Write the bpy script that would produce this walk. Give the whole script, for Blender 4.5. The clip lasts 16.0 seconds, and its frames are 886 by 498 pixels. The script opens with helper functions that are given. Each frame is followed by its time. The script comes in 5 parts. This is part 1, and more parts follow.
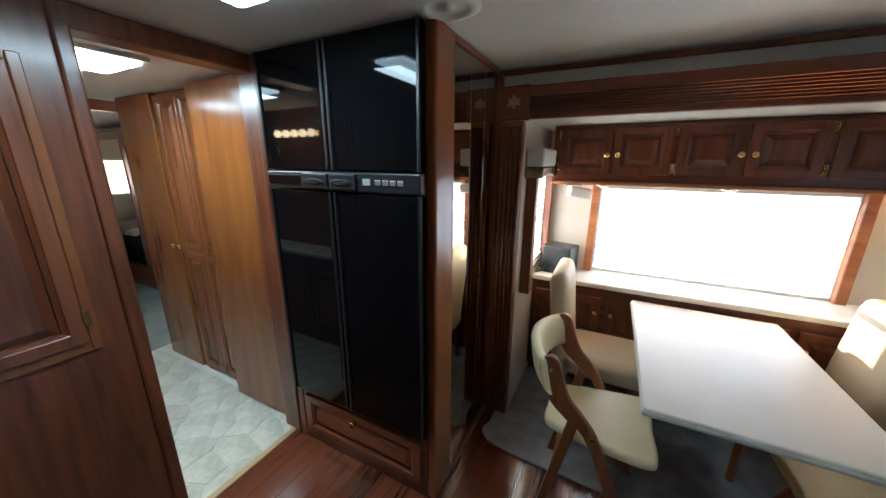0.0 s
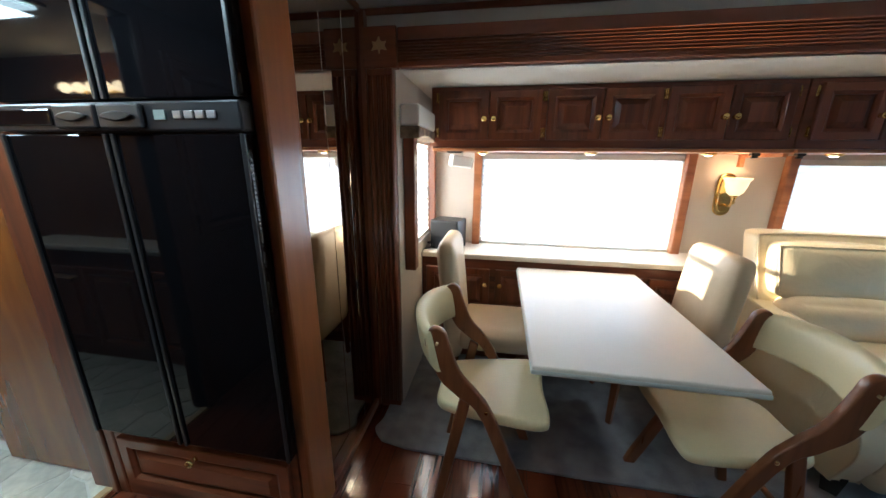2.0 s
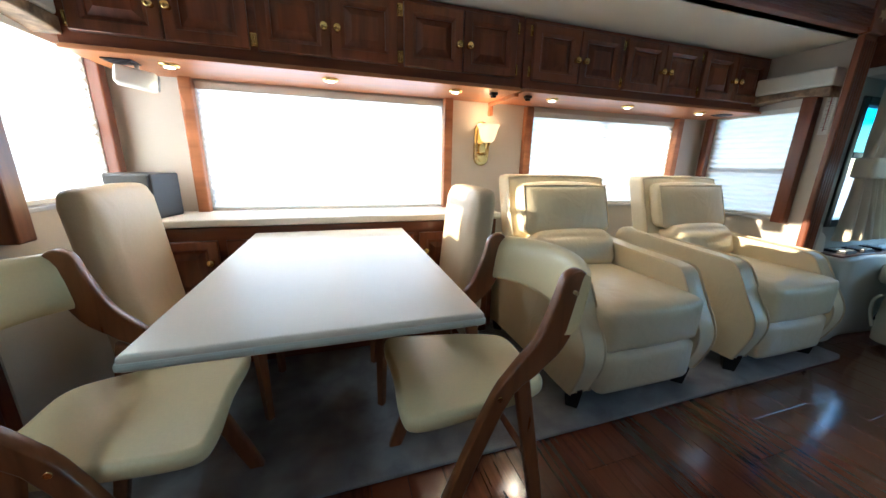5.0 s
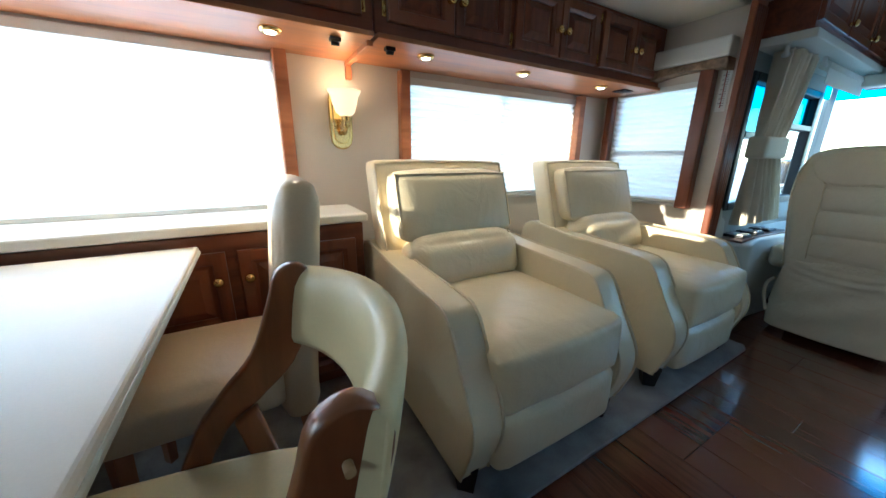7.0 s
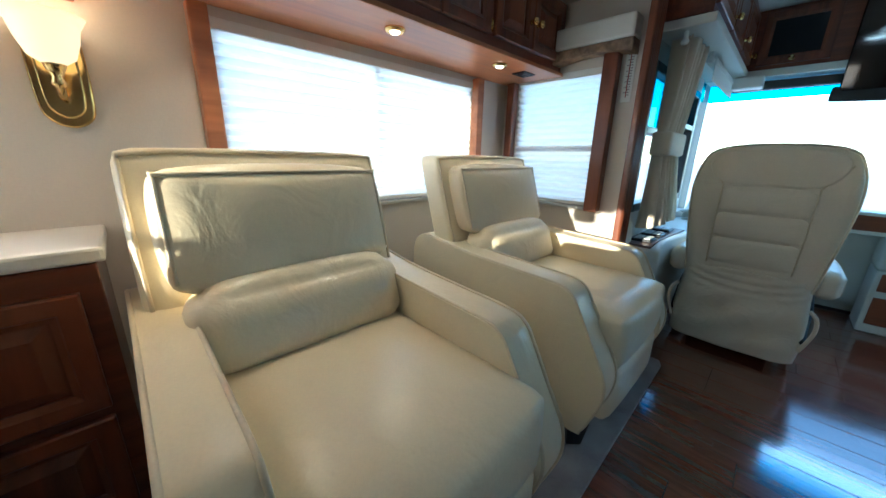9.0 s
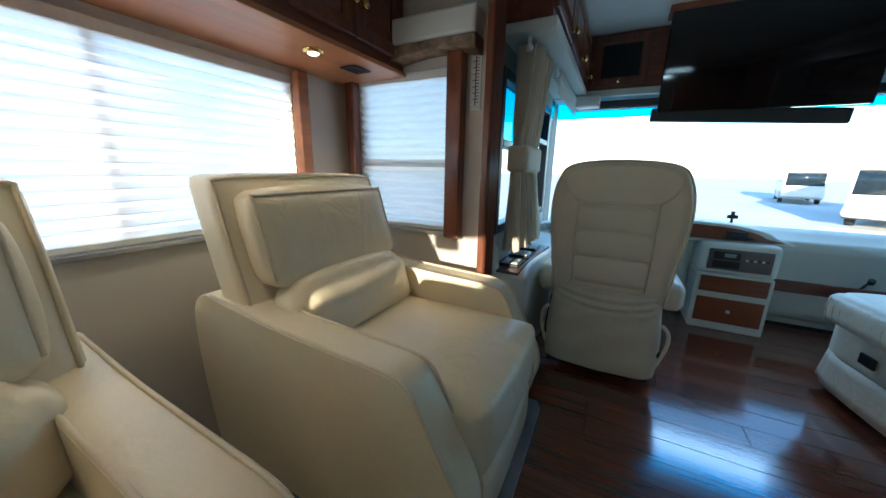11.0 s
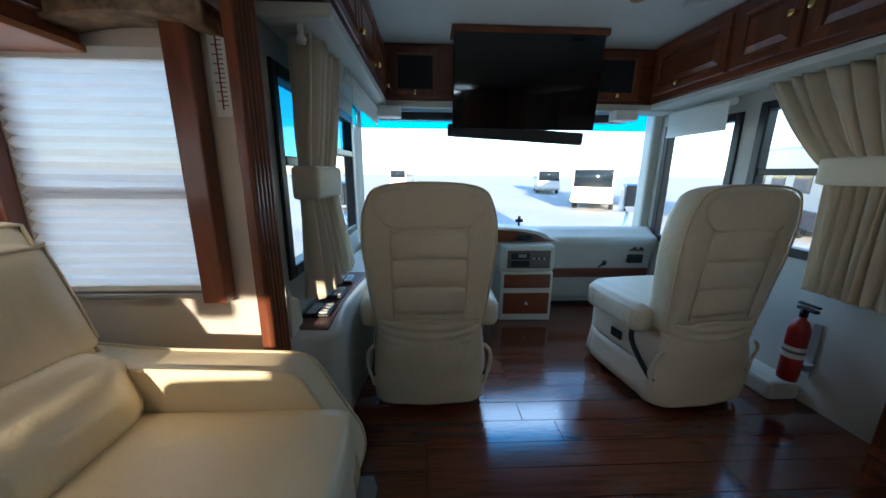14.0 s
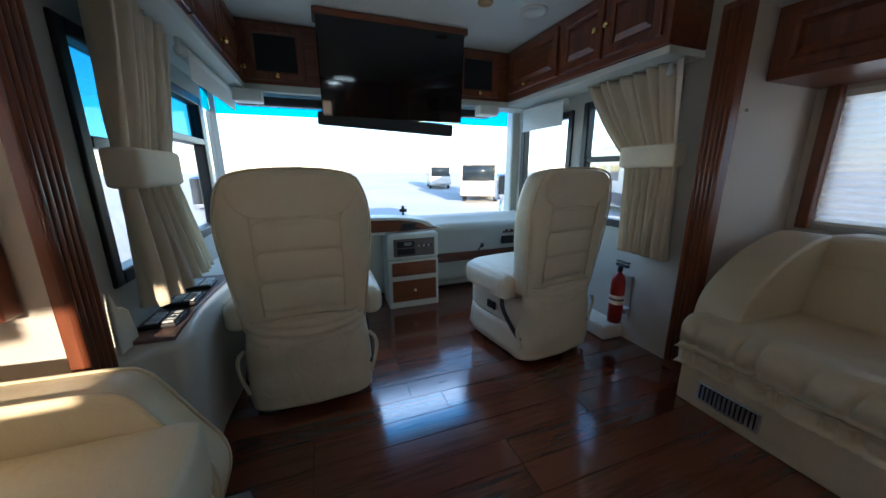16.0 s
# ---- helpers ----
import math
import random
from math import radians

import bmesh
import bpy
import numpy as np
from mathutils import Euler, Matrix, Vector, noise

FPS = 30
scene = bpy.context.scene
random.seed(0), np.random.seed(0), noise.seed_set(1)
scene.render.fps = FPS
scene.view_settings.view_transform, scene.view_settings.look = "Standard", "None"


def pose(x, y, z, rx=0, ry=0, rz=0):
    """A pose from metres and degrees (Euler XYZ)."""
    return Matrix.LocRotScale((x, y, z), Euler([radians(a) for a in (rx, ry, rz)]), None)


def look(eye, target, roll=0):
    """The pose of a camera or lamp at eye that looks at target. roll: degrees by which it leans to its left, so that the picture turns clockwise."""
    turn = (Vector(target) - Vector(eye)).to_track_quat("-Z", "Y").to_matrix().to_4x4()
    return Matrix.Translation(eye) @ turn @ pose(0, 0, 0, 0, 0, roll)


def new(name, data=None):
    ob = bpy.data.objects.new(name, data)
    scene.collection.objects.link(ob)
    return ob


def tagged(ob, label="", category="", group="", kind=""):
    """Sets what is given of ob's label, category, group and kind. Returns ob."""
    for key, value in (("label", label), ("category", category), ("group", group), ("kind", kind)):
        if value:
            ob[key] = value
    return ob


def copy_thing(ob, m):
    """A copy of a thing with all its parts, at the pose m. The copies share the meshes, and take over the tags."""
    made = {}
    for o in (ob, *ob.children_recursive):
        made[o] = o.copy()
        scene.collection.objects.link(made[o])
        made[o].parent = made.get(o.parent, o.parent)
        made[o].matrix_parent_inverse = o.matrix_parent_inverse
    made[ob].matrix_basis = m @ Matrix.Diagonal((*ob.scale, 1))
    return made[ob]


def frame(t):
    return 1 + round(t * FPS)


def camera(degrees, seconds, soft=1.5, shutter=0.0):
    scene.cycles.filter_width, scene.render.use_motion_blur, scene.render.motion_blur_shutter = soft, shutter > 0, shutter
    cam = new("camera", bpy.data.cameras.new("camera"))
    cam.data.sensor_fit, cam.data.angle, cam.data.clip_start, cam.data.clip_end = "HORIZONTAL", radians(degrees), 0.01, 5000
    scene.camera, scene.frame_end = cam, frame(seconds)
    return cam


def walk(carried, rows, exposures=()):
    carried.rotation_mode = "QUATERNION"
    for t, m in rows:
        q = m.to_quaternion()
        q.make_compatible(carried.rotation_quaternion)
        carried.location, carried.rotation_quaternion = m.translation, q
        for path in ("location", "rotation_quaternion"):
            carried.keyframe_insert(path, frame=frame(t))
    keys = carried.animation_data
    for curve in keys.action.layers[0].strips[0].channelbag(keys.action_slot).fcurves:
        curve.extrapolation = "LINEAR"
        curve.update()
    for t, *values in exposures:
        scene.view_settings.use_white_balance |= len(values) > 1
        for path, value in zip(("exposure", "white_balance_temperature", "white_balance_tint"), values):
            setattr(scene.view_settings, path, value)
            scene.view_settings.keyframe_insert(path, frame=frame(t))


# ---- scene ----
cam = camera(106.9, 16.0)
PATH = [
    (0, (0.53, 0.389, 1.582), (-0.345, 2.112, 1.066), 0.3),
    (0.5, (0.54, 0.416, 1.566), (-0.208, 2.195, 1.042), 0.2),
    (1, (0.548, 0.474, 1.526), (-0.063, 2.305, 1.003), 0.3),
    (1.5, (0.562, 0.546, 1.466), (0.097, 2.419, 0.942), 0.5),
    (2, (0.584, 0.606, 1.393), (0.266, 2.51, 0.872), 0.6),
    (2.5, (0.613, 0.652, 1.327), (0.438, 2.574, 0.803), 0.6),
    (3, (0.663, 0.711, 1.262), (0.638, 2.641, 0.736), 0.7),
    (3.5, (0.733, 0.78, 1.195), (0.853, 2.705, 0.666), 0.9),
    (4, (0.849, 0.836, 1.138), (1.126, 2.744, 0.607), 1.4),
    (4.5, (0.969, 0.884, 1.114), (1.412, 2.76, 0.581), 1.5),
    (4.7, (1.026, 0.907, 1.095), (1.528, 2.773, 0.579), 1.4),
    (7, (1.599, 1.329, 1.033), (2.562, 2.997, 0.494), 0.5),
    (7.5, (1.714, 1.425, 1.014), (2.753, 3.048, 0.478), 0.6),
    (8, (1.816, 1.516, 0.994), (2.948, 3.075, 0.457), 0.9),
    (8.5, (1.927, 1.581, 1.002), (3.159, 3.06, 0.461), 0.9),
    (9, (2.059, 1.636, 1.015), (3.408, 3.008, 0.47), 1.3),
    (11.5, (2.649, 1.709, 1.063), (4.45, 2.449, 0.607), 0.9),
    (12, (2.738, 1.706, 1.088), (4.598, 2.282, 0.635), 0.7),
    (12.5, (2.809, 1.717, 1.105), (4.715, 2.121, 0.652), 0.7),
    (13, (2.861, 1.722, 1.118), (4.796, 1.959, 0.668), 0.7),
    (13.5, (2.881, 1.71, 1.131), (4.828, 1.791, 0.68), 0.5),
    (14, (2.891, 1.694, 1.14), (4.837, 1.607, 0.688), 0.5),
    (14.5, (2.891, 1.677, 1.146), (4.821, 1.426, 0.685), 0.5),
    (15, (2.879, 1.651, 1.124), (4.785, 1.252, 0.666), 0.3),
    (15.5, (2.861, 1.615, 1.11), (4.733, 1.086, 0.648), -0.0),
    (16, (2.837, 1.589, 1.092), (4.662, 0.918, 0.624), -0.2),
]
EXPOSURES = [(0.0, 2.85, 5150, 7), (4.5, 2.8, 5150, 6), (8.0, 2.72, 4700, 1), (9.2, 2.65, 4700, 1), (12.0, 2.1, 5050, 5), (14.0, 2.05, 5250, 10), (16.0, 2.1, 5400, 13)]
walk(cam, [(t, look(eye, target, roll)) for t, eye, target, roll in PATH], EXPOSURES)

# ---- light ----
world = bpy.data.worlds.new("sky")
scene.world = world
world.use_nodes = True
_n, _l = world.node_tree.nodes, world.node_tree.links
_sky = _n.new("ShaderNodeTexSky")
_sky.sky_type, _sky.sun_disc = "NISHITA", False
_sky.sun_elevation, _sky.sun_rotation = radians(11), radians(-84)
_sky.dust_density, _sky.ozone_density = 0.3, 1.6
_n["Background"].inputs["Strength"].default_value = 0.15
_l.new(_sky.outputs[0], _n["Background"].inputs["Color"])
sun = new("sun", bpy.data.lights.new("sun", "SUN"))
sun.data.energy, sun.data.angle, sun.data.color = 5.0, radians(0.5), (1.0, 0.76, 0.48)
sun.matrix_world = look((0, 0, 0), (1.0, -0.10, -0.19))


def window_light(name, eye, target, w, h, watts, color=(0.93, 0.97, 1.0)):
    """The sky's light that comes in by one window."""
    ob = new(name, bpy.data.lights.new(name, "AREA"))
    ob.data.shape, ob.data.size, ob.data.size_y, ob.data.energy, ob.data.color = "RECTANGLE", w, h, watts, color
    ob.matrix_world = look(eye, target)
    return ob


window_light("window_sky", (1.1, 3.09, 1.12), (1.1, 0, 1.0), 1.25, 0.62, 2.2)
window_light("window_sky", (2.97, 3.09, 1.11), (2.97, 0, 1.0), 1.23, 0.60, 0.45, (1.0, 0.96, 0.93))
window_light("window_sky", (0.0, 2.63, 1.21), (3, 2.63, 1.1), 0.52, 0.60, 1.1, (1.0, 0.97, 0.92))
window_light("window_sky", (4.02, 2.645, 1.11), (0, 2.645, 1.1), 0.50, 0.68, 0.10, (1.0, 0.96, 0.93))
window_light("windscreen_sky", (6.55, 1.05, 2.22), (3.6, 1.05, 0.3), 2.3, 0.66, 8.5, (0.62, 0.80, 1.0))
window_light("window_sky", (3.145, -0.97, 1.13), (3.145, 3, 1.0), 1.27, 0.64, 0.1)


# ---- materials ----
def nodes_of(name):
    m = bpy.data.materials.new(name)
    m.use_nodes = True
    return m, m.node_tree.nodes, m.node_tree.links, m.node_tree.nodes["Principled BSDF"]


def mat(name, color, rough=0.5, metal=0.0, fine=60.0, coarse=4.0, var=0.12, bump=0.1, dist=0.002, coat=0.0, stretch=(1, 1, 1), spec=0.5, sheen=0.0, rvar=0.1, wrinkle=0.0):
    """A surface with variation at two scales, bump and uneven gloss."""
    m, n, l, b = nodes_of(name)
    tc, mp = n.new("ShaderNodeTexCoord"), n.new("ShaderNodeMapping")
    mp.inputs["Scale"].default_value = stretch
    l.new(tc.outputs["Object"], mp.inputs["Vector"])
    f, c = n.new("ShaderNodeTexNoise"), n.new("ShaderNodeTexNoise")
    f.inputs["Scale"].default_value, f.inputs["Detail"].default_value = fine, 5
    c.inputs["Scale"].default_value, c.inputs["Detail"].default_value = coarse, 4
    l.new(mp.outputs[0], f.inputs["Vector"]), l.new(mp.outputs[0], c.inputs["Vector"])
    mix = n.new("ShaderNodeMath")
    mix.operation = "MULTIPLY_ADD"
    mix.inputs[1].default_value = 0.45
    l.new(f.outputs["Fac"], mix.inputs[0]), l.new(c.outputs["Fac"], mix.inputs[2])
    ramp = n.new("ShaderNodeValToRGB")
    ramp.color_ramp.elements[0].position, ramp.color_ramp.elements[1].position = 0.45, 1.0
    ramp.color_ramp.elements[0].color = (*[v * (1 - var) for v in color], 1)
    ramp.color_ramp.elements[1].color = (*[min(1, v * (1 + var)) for v in color], 1)
    l.new(mix.outputs[0], ramp.inputs[0])
    l.new(ramp.outputs[0], b.inputs["Base Color"])
    mr = n.new("ShaderNodeMapRange")
    mr.inputs["To Min"].default_value, mr.inputs["To Max"].default_value = max(0.01, rough - rvar * rough * 2), min(1, rough + rvar * rough * 2)
    l.new(c.outputs["Fac"], mr.inputs["Value"]), l.new(mr.outputs[0], b.inputs["Roughness"])
    b.inputs["Metallic"].default_value = metal
    b.inputs["Coat Weight"].default_value = coat
    b.inputs["Coat Roughness"].default_value = 0.12
    b.inputs["Specular IOR Level"].default_value = spec
    b.inputs["Sheen Weight"].default_value = sheen
    bp = n.new("ShaderNodeBump")
    bp.inputs["Strength"].default_value, bp.inputs["Distance"].default_value = bump, dist
    l.new(f.outputs["Fac"], bp.inputs["Height"]), l.new(bp.outputs[0], b.inputs["Normal"])
    if wrinkle:
        w, b2 = n.new("ShaderNodeTexNoise"), n.new("ShaderNodeBump")
        w.inputs["Scale"].default_value, w.inputs["Detail"].default_value, w.inputs["Distortion"].default_value = 7.0, 3, 1.6
        b2.inputs["Strength"].default_value, b2.inputs["Distance"].default_value = wrinkle, 0.02
        l.new(mp.outputs[0], w.inputs["Vector"]), l.new(w.outputs["Fac"], b2.inputs["Height"])
        l.new(b2.outputs[0], bp.inputs["Normal"])
    return m


def wood(name, dark, light, axis="z", rough=0.32, coat=0.25, scale=1.0, rnd=0.25, cross=9.0):
    """Stained timber with grain along one axis; pieces differ a little."""
    m, n, l, b = nodes_of(name)
    tc, mp, info = n.new("ShaderNodeTexCoord"), n.new("ShaderNodeMapping"), n.new("ShaderNodeObjectInfo")
    mp.inputs["Scale"].default_value = [(0.9 if a == axis else cross) * scale for a in "xyz"]
    off = n.new("ShaderNodeVectorMath")
    off.operation = "MULTIPLY_ADD"
    off.inputs[1].default_value = (7.3, 3.1, 9.7)
    l.new(info.outputs["Random"], off.inputs[0]), l.new(tc.outputs["Object"], off.inputs[2])
    l.new(off.outputs[0], mp.inputs["Vector"])
    g, c = n.new("ShaderNodeTexNoise"), n.new("ShaderNodeTexNoise")
    g.inputs["Scale"].default_value, g.inputs["Detail"].default_value, g.inputs["Distortion"].default_value = 3.2, 8, 0.6
    c.inputs["Scale"].default_value, c.inputs["Detail"].default_value = 0.5, 2
    l.new(mp.outputs[0], g.inputs["Vector"]), l.new(mp.outputs[0], c.inputs["Vector"])
    a1 = n.new("ShaderNodeMath")
    a1.operation = "MULTIPLY_ADD"
    a1.inputs[1].default_value = 0.5
    l.new(c.outputs["Fac"], a1.inputs[0]), l.new(g.outputs["Fac"], a1.inputs[2])
    a2 = n.new("ShaderNodeMath")
    a2.operation = "MULTIPLY_ADD"
    a2.inputs[1].default_value = rnd
    l.new(info.outputs["Random"], a2.inputs[0]), l.new(a1.outputs[0], a2.inputs[2])
    ramp = n.new("ShaderNodeValToRGB")
    ramp.color_ramp.elements[0].position, ramp.color_ramp.elements[1].position = 0.52, 1.0
    ramp.color_ramp.elements[0].color, ramp.color_ramp.elements[1].color = (*dark, 1), (*light, 1)
    l.new(a2.outputs[0], ramp.inputs[0]), l.new(ramp.outputs[0], b.inputs["Base Color"])
    mr = n.new("ShaderNodeMapRange")
    mr.inputs["To Min"].default_value, mr.inputs["To Max"].default_value = rough * 0.7, rough * 1.35
    l.new(g.outputs["Fac"], mr.inputs["Value"]), l.new(mr.outputs[0], b.inputs["Roughness"])
    b.inputs["Coat Weight"].default_value, b.inputs["Coat Roughness"].default_value = coat, 0.15
    bp = n.new("ShaderNodeBump")
    bp.inputs["Strength"].default_value, bp.inputs["Distance"].default_value = 0.12, 0.001
    l.new(g.outputs["Fac"], bp.inputs["Height"]), l.new(bp.outputs[0], b.inputs["Normal"])
    return m


def glow(name, color, strength):
    m, n, l, b = nodes_of(name)
    b.inputs["Base Color"].default_value = (*color, 1)
    b.inputs["Emission Color"].default_value = (*color, 1)
    b.inputs["Emission Strength"].default_value = strength
    return m


def clear(name, tint, gloss=0.06):
    """Thin glass: light goes straight through with a tint, and a little is mirrored."""
    m, n, l, b = nodes_of(name)
    n.remove(b)
    t, g, mx, fr = n.new("ShaderNodeBsdfTransparent"), n.new("ShaderNodeBsdfGlossy"), n.new("ShaderNodeMixShader"), n.new("ShaderNodeMath")
    lw = n.new("ShaderNodeLayerWeight")
    lw.inputs["Blend"].default_value = 0.12
    fr.operation = "MULTIPLY_ADD"
    fr.inputs[1].default_value, fr.inputs[2].default_value = 0.35, 0.01
    l.new(lw.outputs["Facing"], fr.inputs[0])
    t.inputs[0].default_value = (*tint, 1)
    g.inputs["Roughness"].default_value = 0.02
    l.new(fr.outputs[0], mx.inputs[0]), l.new(t.outputs[0], mx.inputs[1]), l.new(g.outputs[0], mx.inputs[2])
    l.new(mx.outputs[0], n["Material Output"].inputs[0])
    return m


def sheer(name, color, through_share):
    """Pleated blind cloth: part of the light passes straight, the rest is scattered on."""
    m, n, l, b = nodes_of(name)
    n.remove(b)
    t, tl, d, m1, m2 = (n.new(k) for k in ("ShaderNodeBsdfTransparent", "ShaderNodeBsdfTranslucent", "ShaderNodeBsdfDiffuse", "ShaderNodeMixShader", "ShaderNodeMixShader"))
    tc, ns, rp = n.new("ShaderNodeTexCoord"), n.new("ShaderNodeTexNoise"), n.new("ShaderNodeMapRange")
    ns.inputs["Scale"].default_value = 5
    rp.inputs["To Min"].default_value, rp.inputs["To Max"].default_value = through_share * 0.85, through_share * 1.15
    l.new(tc.outputs["Object"], ns.inputs["Vector"]), l.new(ns.outputs["Fac"], rp.inputs["Value"])
    tl.inputs[0].default_value = d.inputs[0].default_value = (*color, 1)
    m1.inputs[0].default_value = 0.4
    l.new(tl.outputs[0], m1.inputs[1]), l.new(d.outputs[0], m1.inputs[2])
    l.new(rp.outputs[0], m2.inputs[0]), l.new(m1.outputs[0], m2.inputs[1]), l.new(t.outputs[0], m2.inputs[2])
    l.new(m2.outputs[0], n["Material Output"].inputs[0])
    return m


CH_D, CH_L = (0.070, 0.018, 0.008), (0.20, 0.058, 0.021)
WOOD_Z = wood("cherry_upright", CH_D, CH_L, "z")
WOOD_X = wood("cherry_along", CH_D, CH_L, "x")
WOOD_Y = wood("cherry_across", CH_D, CH_L, "y")
DOORWOOD = wood("closet_door_wood", (0.10, 0.030, 0.008), (0.19, 0.062, 0.018), "z", rough=0.28, coat=0.35, scale=0.5, cross=6.0)
HONEY = wood("honey_veneer", (0.14, 0.042, 0.008), (0.26, 0.087, 0.016), "z", rough=0.2, coat=0.35, scale=0.5, cross=6.0)
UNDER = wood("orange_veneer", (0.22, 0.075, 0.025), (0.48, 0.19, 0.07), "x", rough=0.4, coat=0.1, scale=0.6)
CHAIRWOOD = wood("chair_wood", (0.13, 0.043, 0.014), (0.26, 0.095, 0.033), "z", rough=0.3, coat=0.3, rnd=0.1)
FLOORWOOD = wood("floor_plank_wood", (0.026, 0.006, 0.0035), (0.15, 0.040, 0.017), "y", rough=0.11, coat=1.0, scale=1.3, rnd=0.42, cross=14.0)
POSTWOOD = wood("light_cherry_post", (0.15, 0.045, 0.013), (0.30, 0.10, 0.030), "z", rough=0.3, coat=0.3, scale=0.6)
DARKGAP = mat("floor_joint_dark", (0.012, 0.005, 0.004), 0.7)
LEATHER = mat("ivory_leather", (0.80, 0.69, 0.46), 0.30, fine=170, coarse=3, var=0.07, bump=0.22, dist=0.0012, wrinkle=0.22)
PIPING = mat("ivory_piping", (0.70, 0.59, 0.39), 0.4, fine=120)
VINYL = mat("cream_vinyl", (0.77, 0.66, 0.38), 0.36, fine=150, coarse=3, var=0.06, bump=0.15, dist=0.001)
SUEDE = mat("tan_leather", (0.60, 0.47, 0.30), 0.42, fine=220, coarse=3, var=0.08, bump=0.2, dist=0.0012, wrinkle=0.15)
SEATSKIN = mat("pale_seat_leather", (0.74, 0.65, 0.48), 0.42, fine=150, coarse=3, var=0.07, bump=0.25, dist=0.0015, wrinkle=0.35)
LAMINATE = mat("cream_laminate", (0.78, 0.73, 0.64), 0.32, fine=260, coarse=3, var=0.05, bump=0.02)
EDGE = mat("pale_edge_band", (0.60, 0.63, 0.58), 0.35, fine=200, var=0.05, bump=0.02)
WALLPAPER = mat("beige_wall_vinyl", (0.62, 0.56, 0.48), 0.6, fine=160, coarse=2, var=0.06, bump=0.25, dist=0.0015)
WALLGREY = mat("grey_wall_vinyl", (0.47, 0.465, 0.415), 0.6, fine=160, coarse=2, var=0.06, bump=0.25, dist=0.0015)
CEIL = mat("padded_ceiling_vinyl", (0.76, 0.75, 0.69), 0.6, fine=220, coarse=2, var=0.05, bump=0.2)
CARPET = mat("grey_carpet", (0.27, 0.265, 0.265), 0.95, fine=420, coarse=9, var=0.5, bump=1.0, dist=0.006, sheen=0.3)
BEDCARPET = mat("grey_green_carpet", (0.30, 0.33, 0.29), 0.95, fine=300, coarse=4, var=0.25, bump=1.0, dist=0.006)
TILE = mat("flagstone_vinyl", (0.55, 0.53, 0.45), 0.4, fine=26, coarse=3.5, var=0.32, bump=0.12)
GROUT = mat("pale_grout", (0.62, 0.61, 0.55), 0.6, fine=80)
BRASS = mat("polished_brass", (0.80, 0.56, 0.20), 0.16, 1.0, fine=40, var=0.08, bump=0.02)
STEEL = mat("brushed_aluminium", (0.62, 0.62, 0.62), 0.35, 1.0, fine=80, var=0.06)
BLACKGLASS = mat("black_gloss_panel", (0.004, 0.004, 0.005), 0.045, fine=30, var=0.1, bump=0.0, coat=0.0, spec=0.55)
FRIDGEBLACK = mat("black_fridge_panel", (0.004, 0.004, 0.005), 0.04, fine=30, var=0.1, bump=0.0, spec=0.18)
BLACKPLASTIC = mat("black_plastic", (0.012, 0.012, 0.014), 0.38, fine=180, var=0.1, bump=0.1)
RUBBER = mat("black_rubber", (0.015, 0.015, 0.016), 0.7)
BRONZE = mat("smoked_mirror", (0.60, 0.53, 0.44), 0.015, 1.0, fine=10, var=0.02, bump=0.0)
PLASTIC = mat("white_plastic", (0.75, 0.75, 0.70), 0.4, fine=120, var=0.04, bump=0.05)
DASH = mat("pale_dash_vinyl", (0.62, 0.63, 0.56), 0.5, fine=200, var=0.06, bump=0.2)
CLOTH = mat("cream_curtain_cloth", (0.71, 0.62, 0.47), 0.85, fine=380, coarse=5, var=0.08, bump=0.35, sheen=0.3)
FLORAL = mat("brown_floral_fabric", (0.26, 0.18, 0.11), 0.8, fine=40, coarse=16, var=0.75, bump=0.2)
INLAY = mat("pale_maple_inlay", (0.50, 0.33, 0.16), 0.4, fine=60)
NAVY = mat("navy_bedspread", (0.012, 0.022, 0.045), 0.9, fine=200, var=0.25, bump=0.5)
WHITECLOTH = mat("white_bed_sheet", (0.72, 0.73, 0.74), 0.85, fine=200, var=0.05, bump=0.3)
RED = mat("red_enamel", (0.28, 0.010, 0.009), 0.3, fine=60, var=0.1)
PAPER = mat("white_label", (0.78, 0.77, 0.72), 0.6, fine=60, var=0.04)
INK = mat("grey_print", (0.16, 0.16, 0.17), 0.6)
SCREEN = mat("grey_lcd", (0.30, 0.34, 0.31), 0.25)
SPEAKERCLOTH = mat("dark_speaker_cloth", (0.010, 0.012, 0.016), 0.8, fine=400, bump=0.5)
VISORGREY = mat("smoked_visor", (0.02, 0.022, 0.024), 0.25)
ROLLER = mat("white_roller_shade", (0.70, 0.72, 0.66), 0.55, fine=200, var=0.03)
GROUND = mat("pale_concrete_lot", (0.56, 0.55, 0.53), 0.9, fine=3, coarse=0.1, var=0.15, bump=0.3)
RVPAINT = mat("pale_coach_paint", (0.60, 0.55, 0.48), 0.25, fine=2, var=0.04, bump=0.0)
RVBROWN = mat("brown_coach_paint", (0.05, 0.026, 0.02), 0.25, fine=2, var=0.1, bump=0.0)
RVGLASS = mat("dark_coach_glass", (0.012, 0.018, 0.024), 0.06, fine=2, var=0.1, bump=0.0)
CHROME = mat("chrome", (0.75, 0.76, 0.78), 0.08, 1.0, fine=20, var=0.03, bump=0.0)
BARK = mat("grey_bark", (0.14, 0.11, 0.09), 0.9, fine=20, var=0.3, bump=0.8, dist=0.02)
TWIG = mat("dry_leaf", (0.10, 0.085, 0.05), 0.8, fine=5, var=0.4)
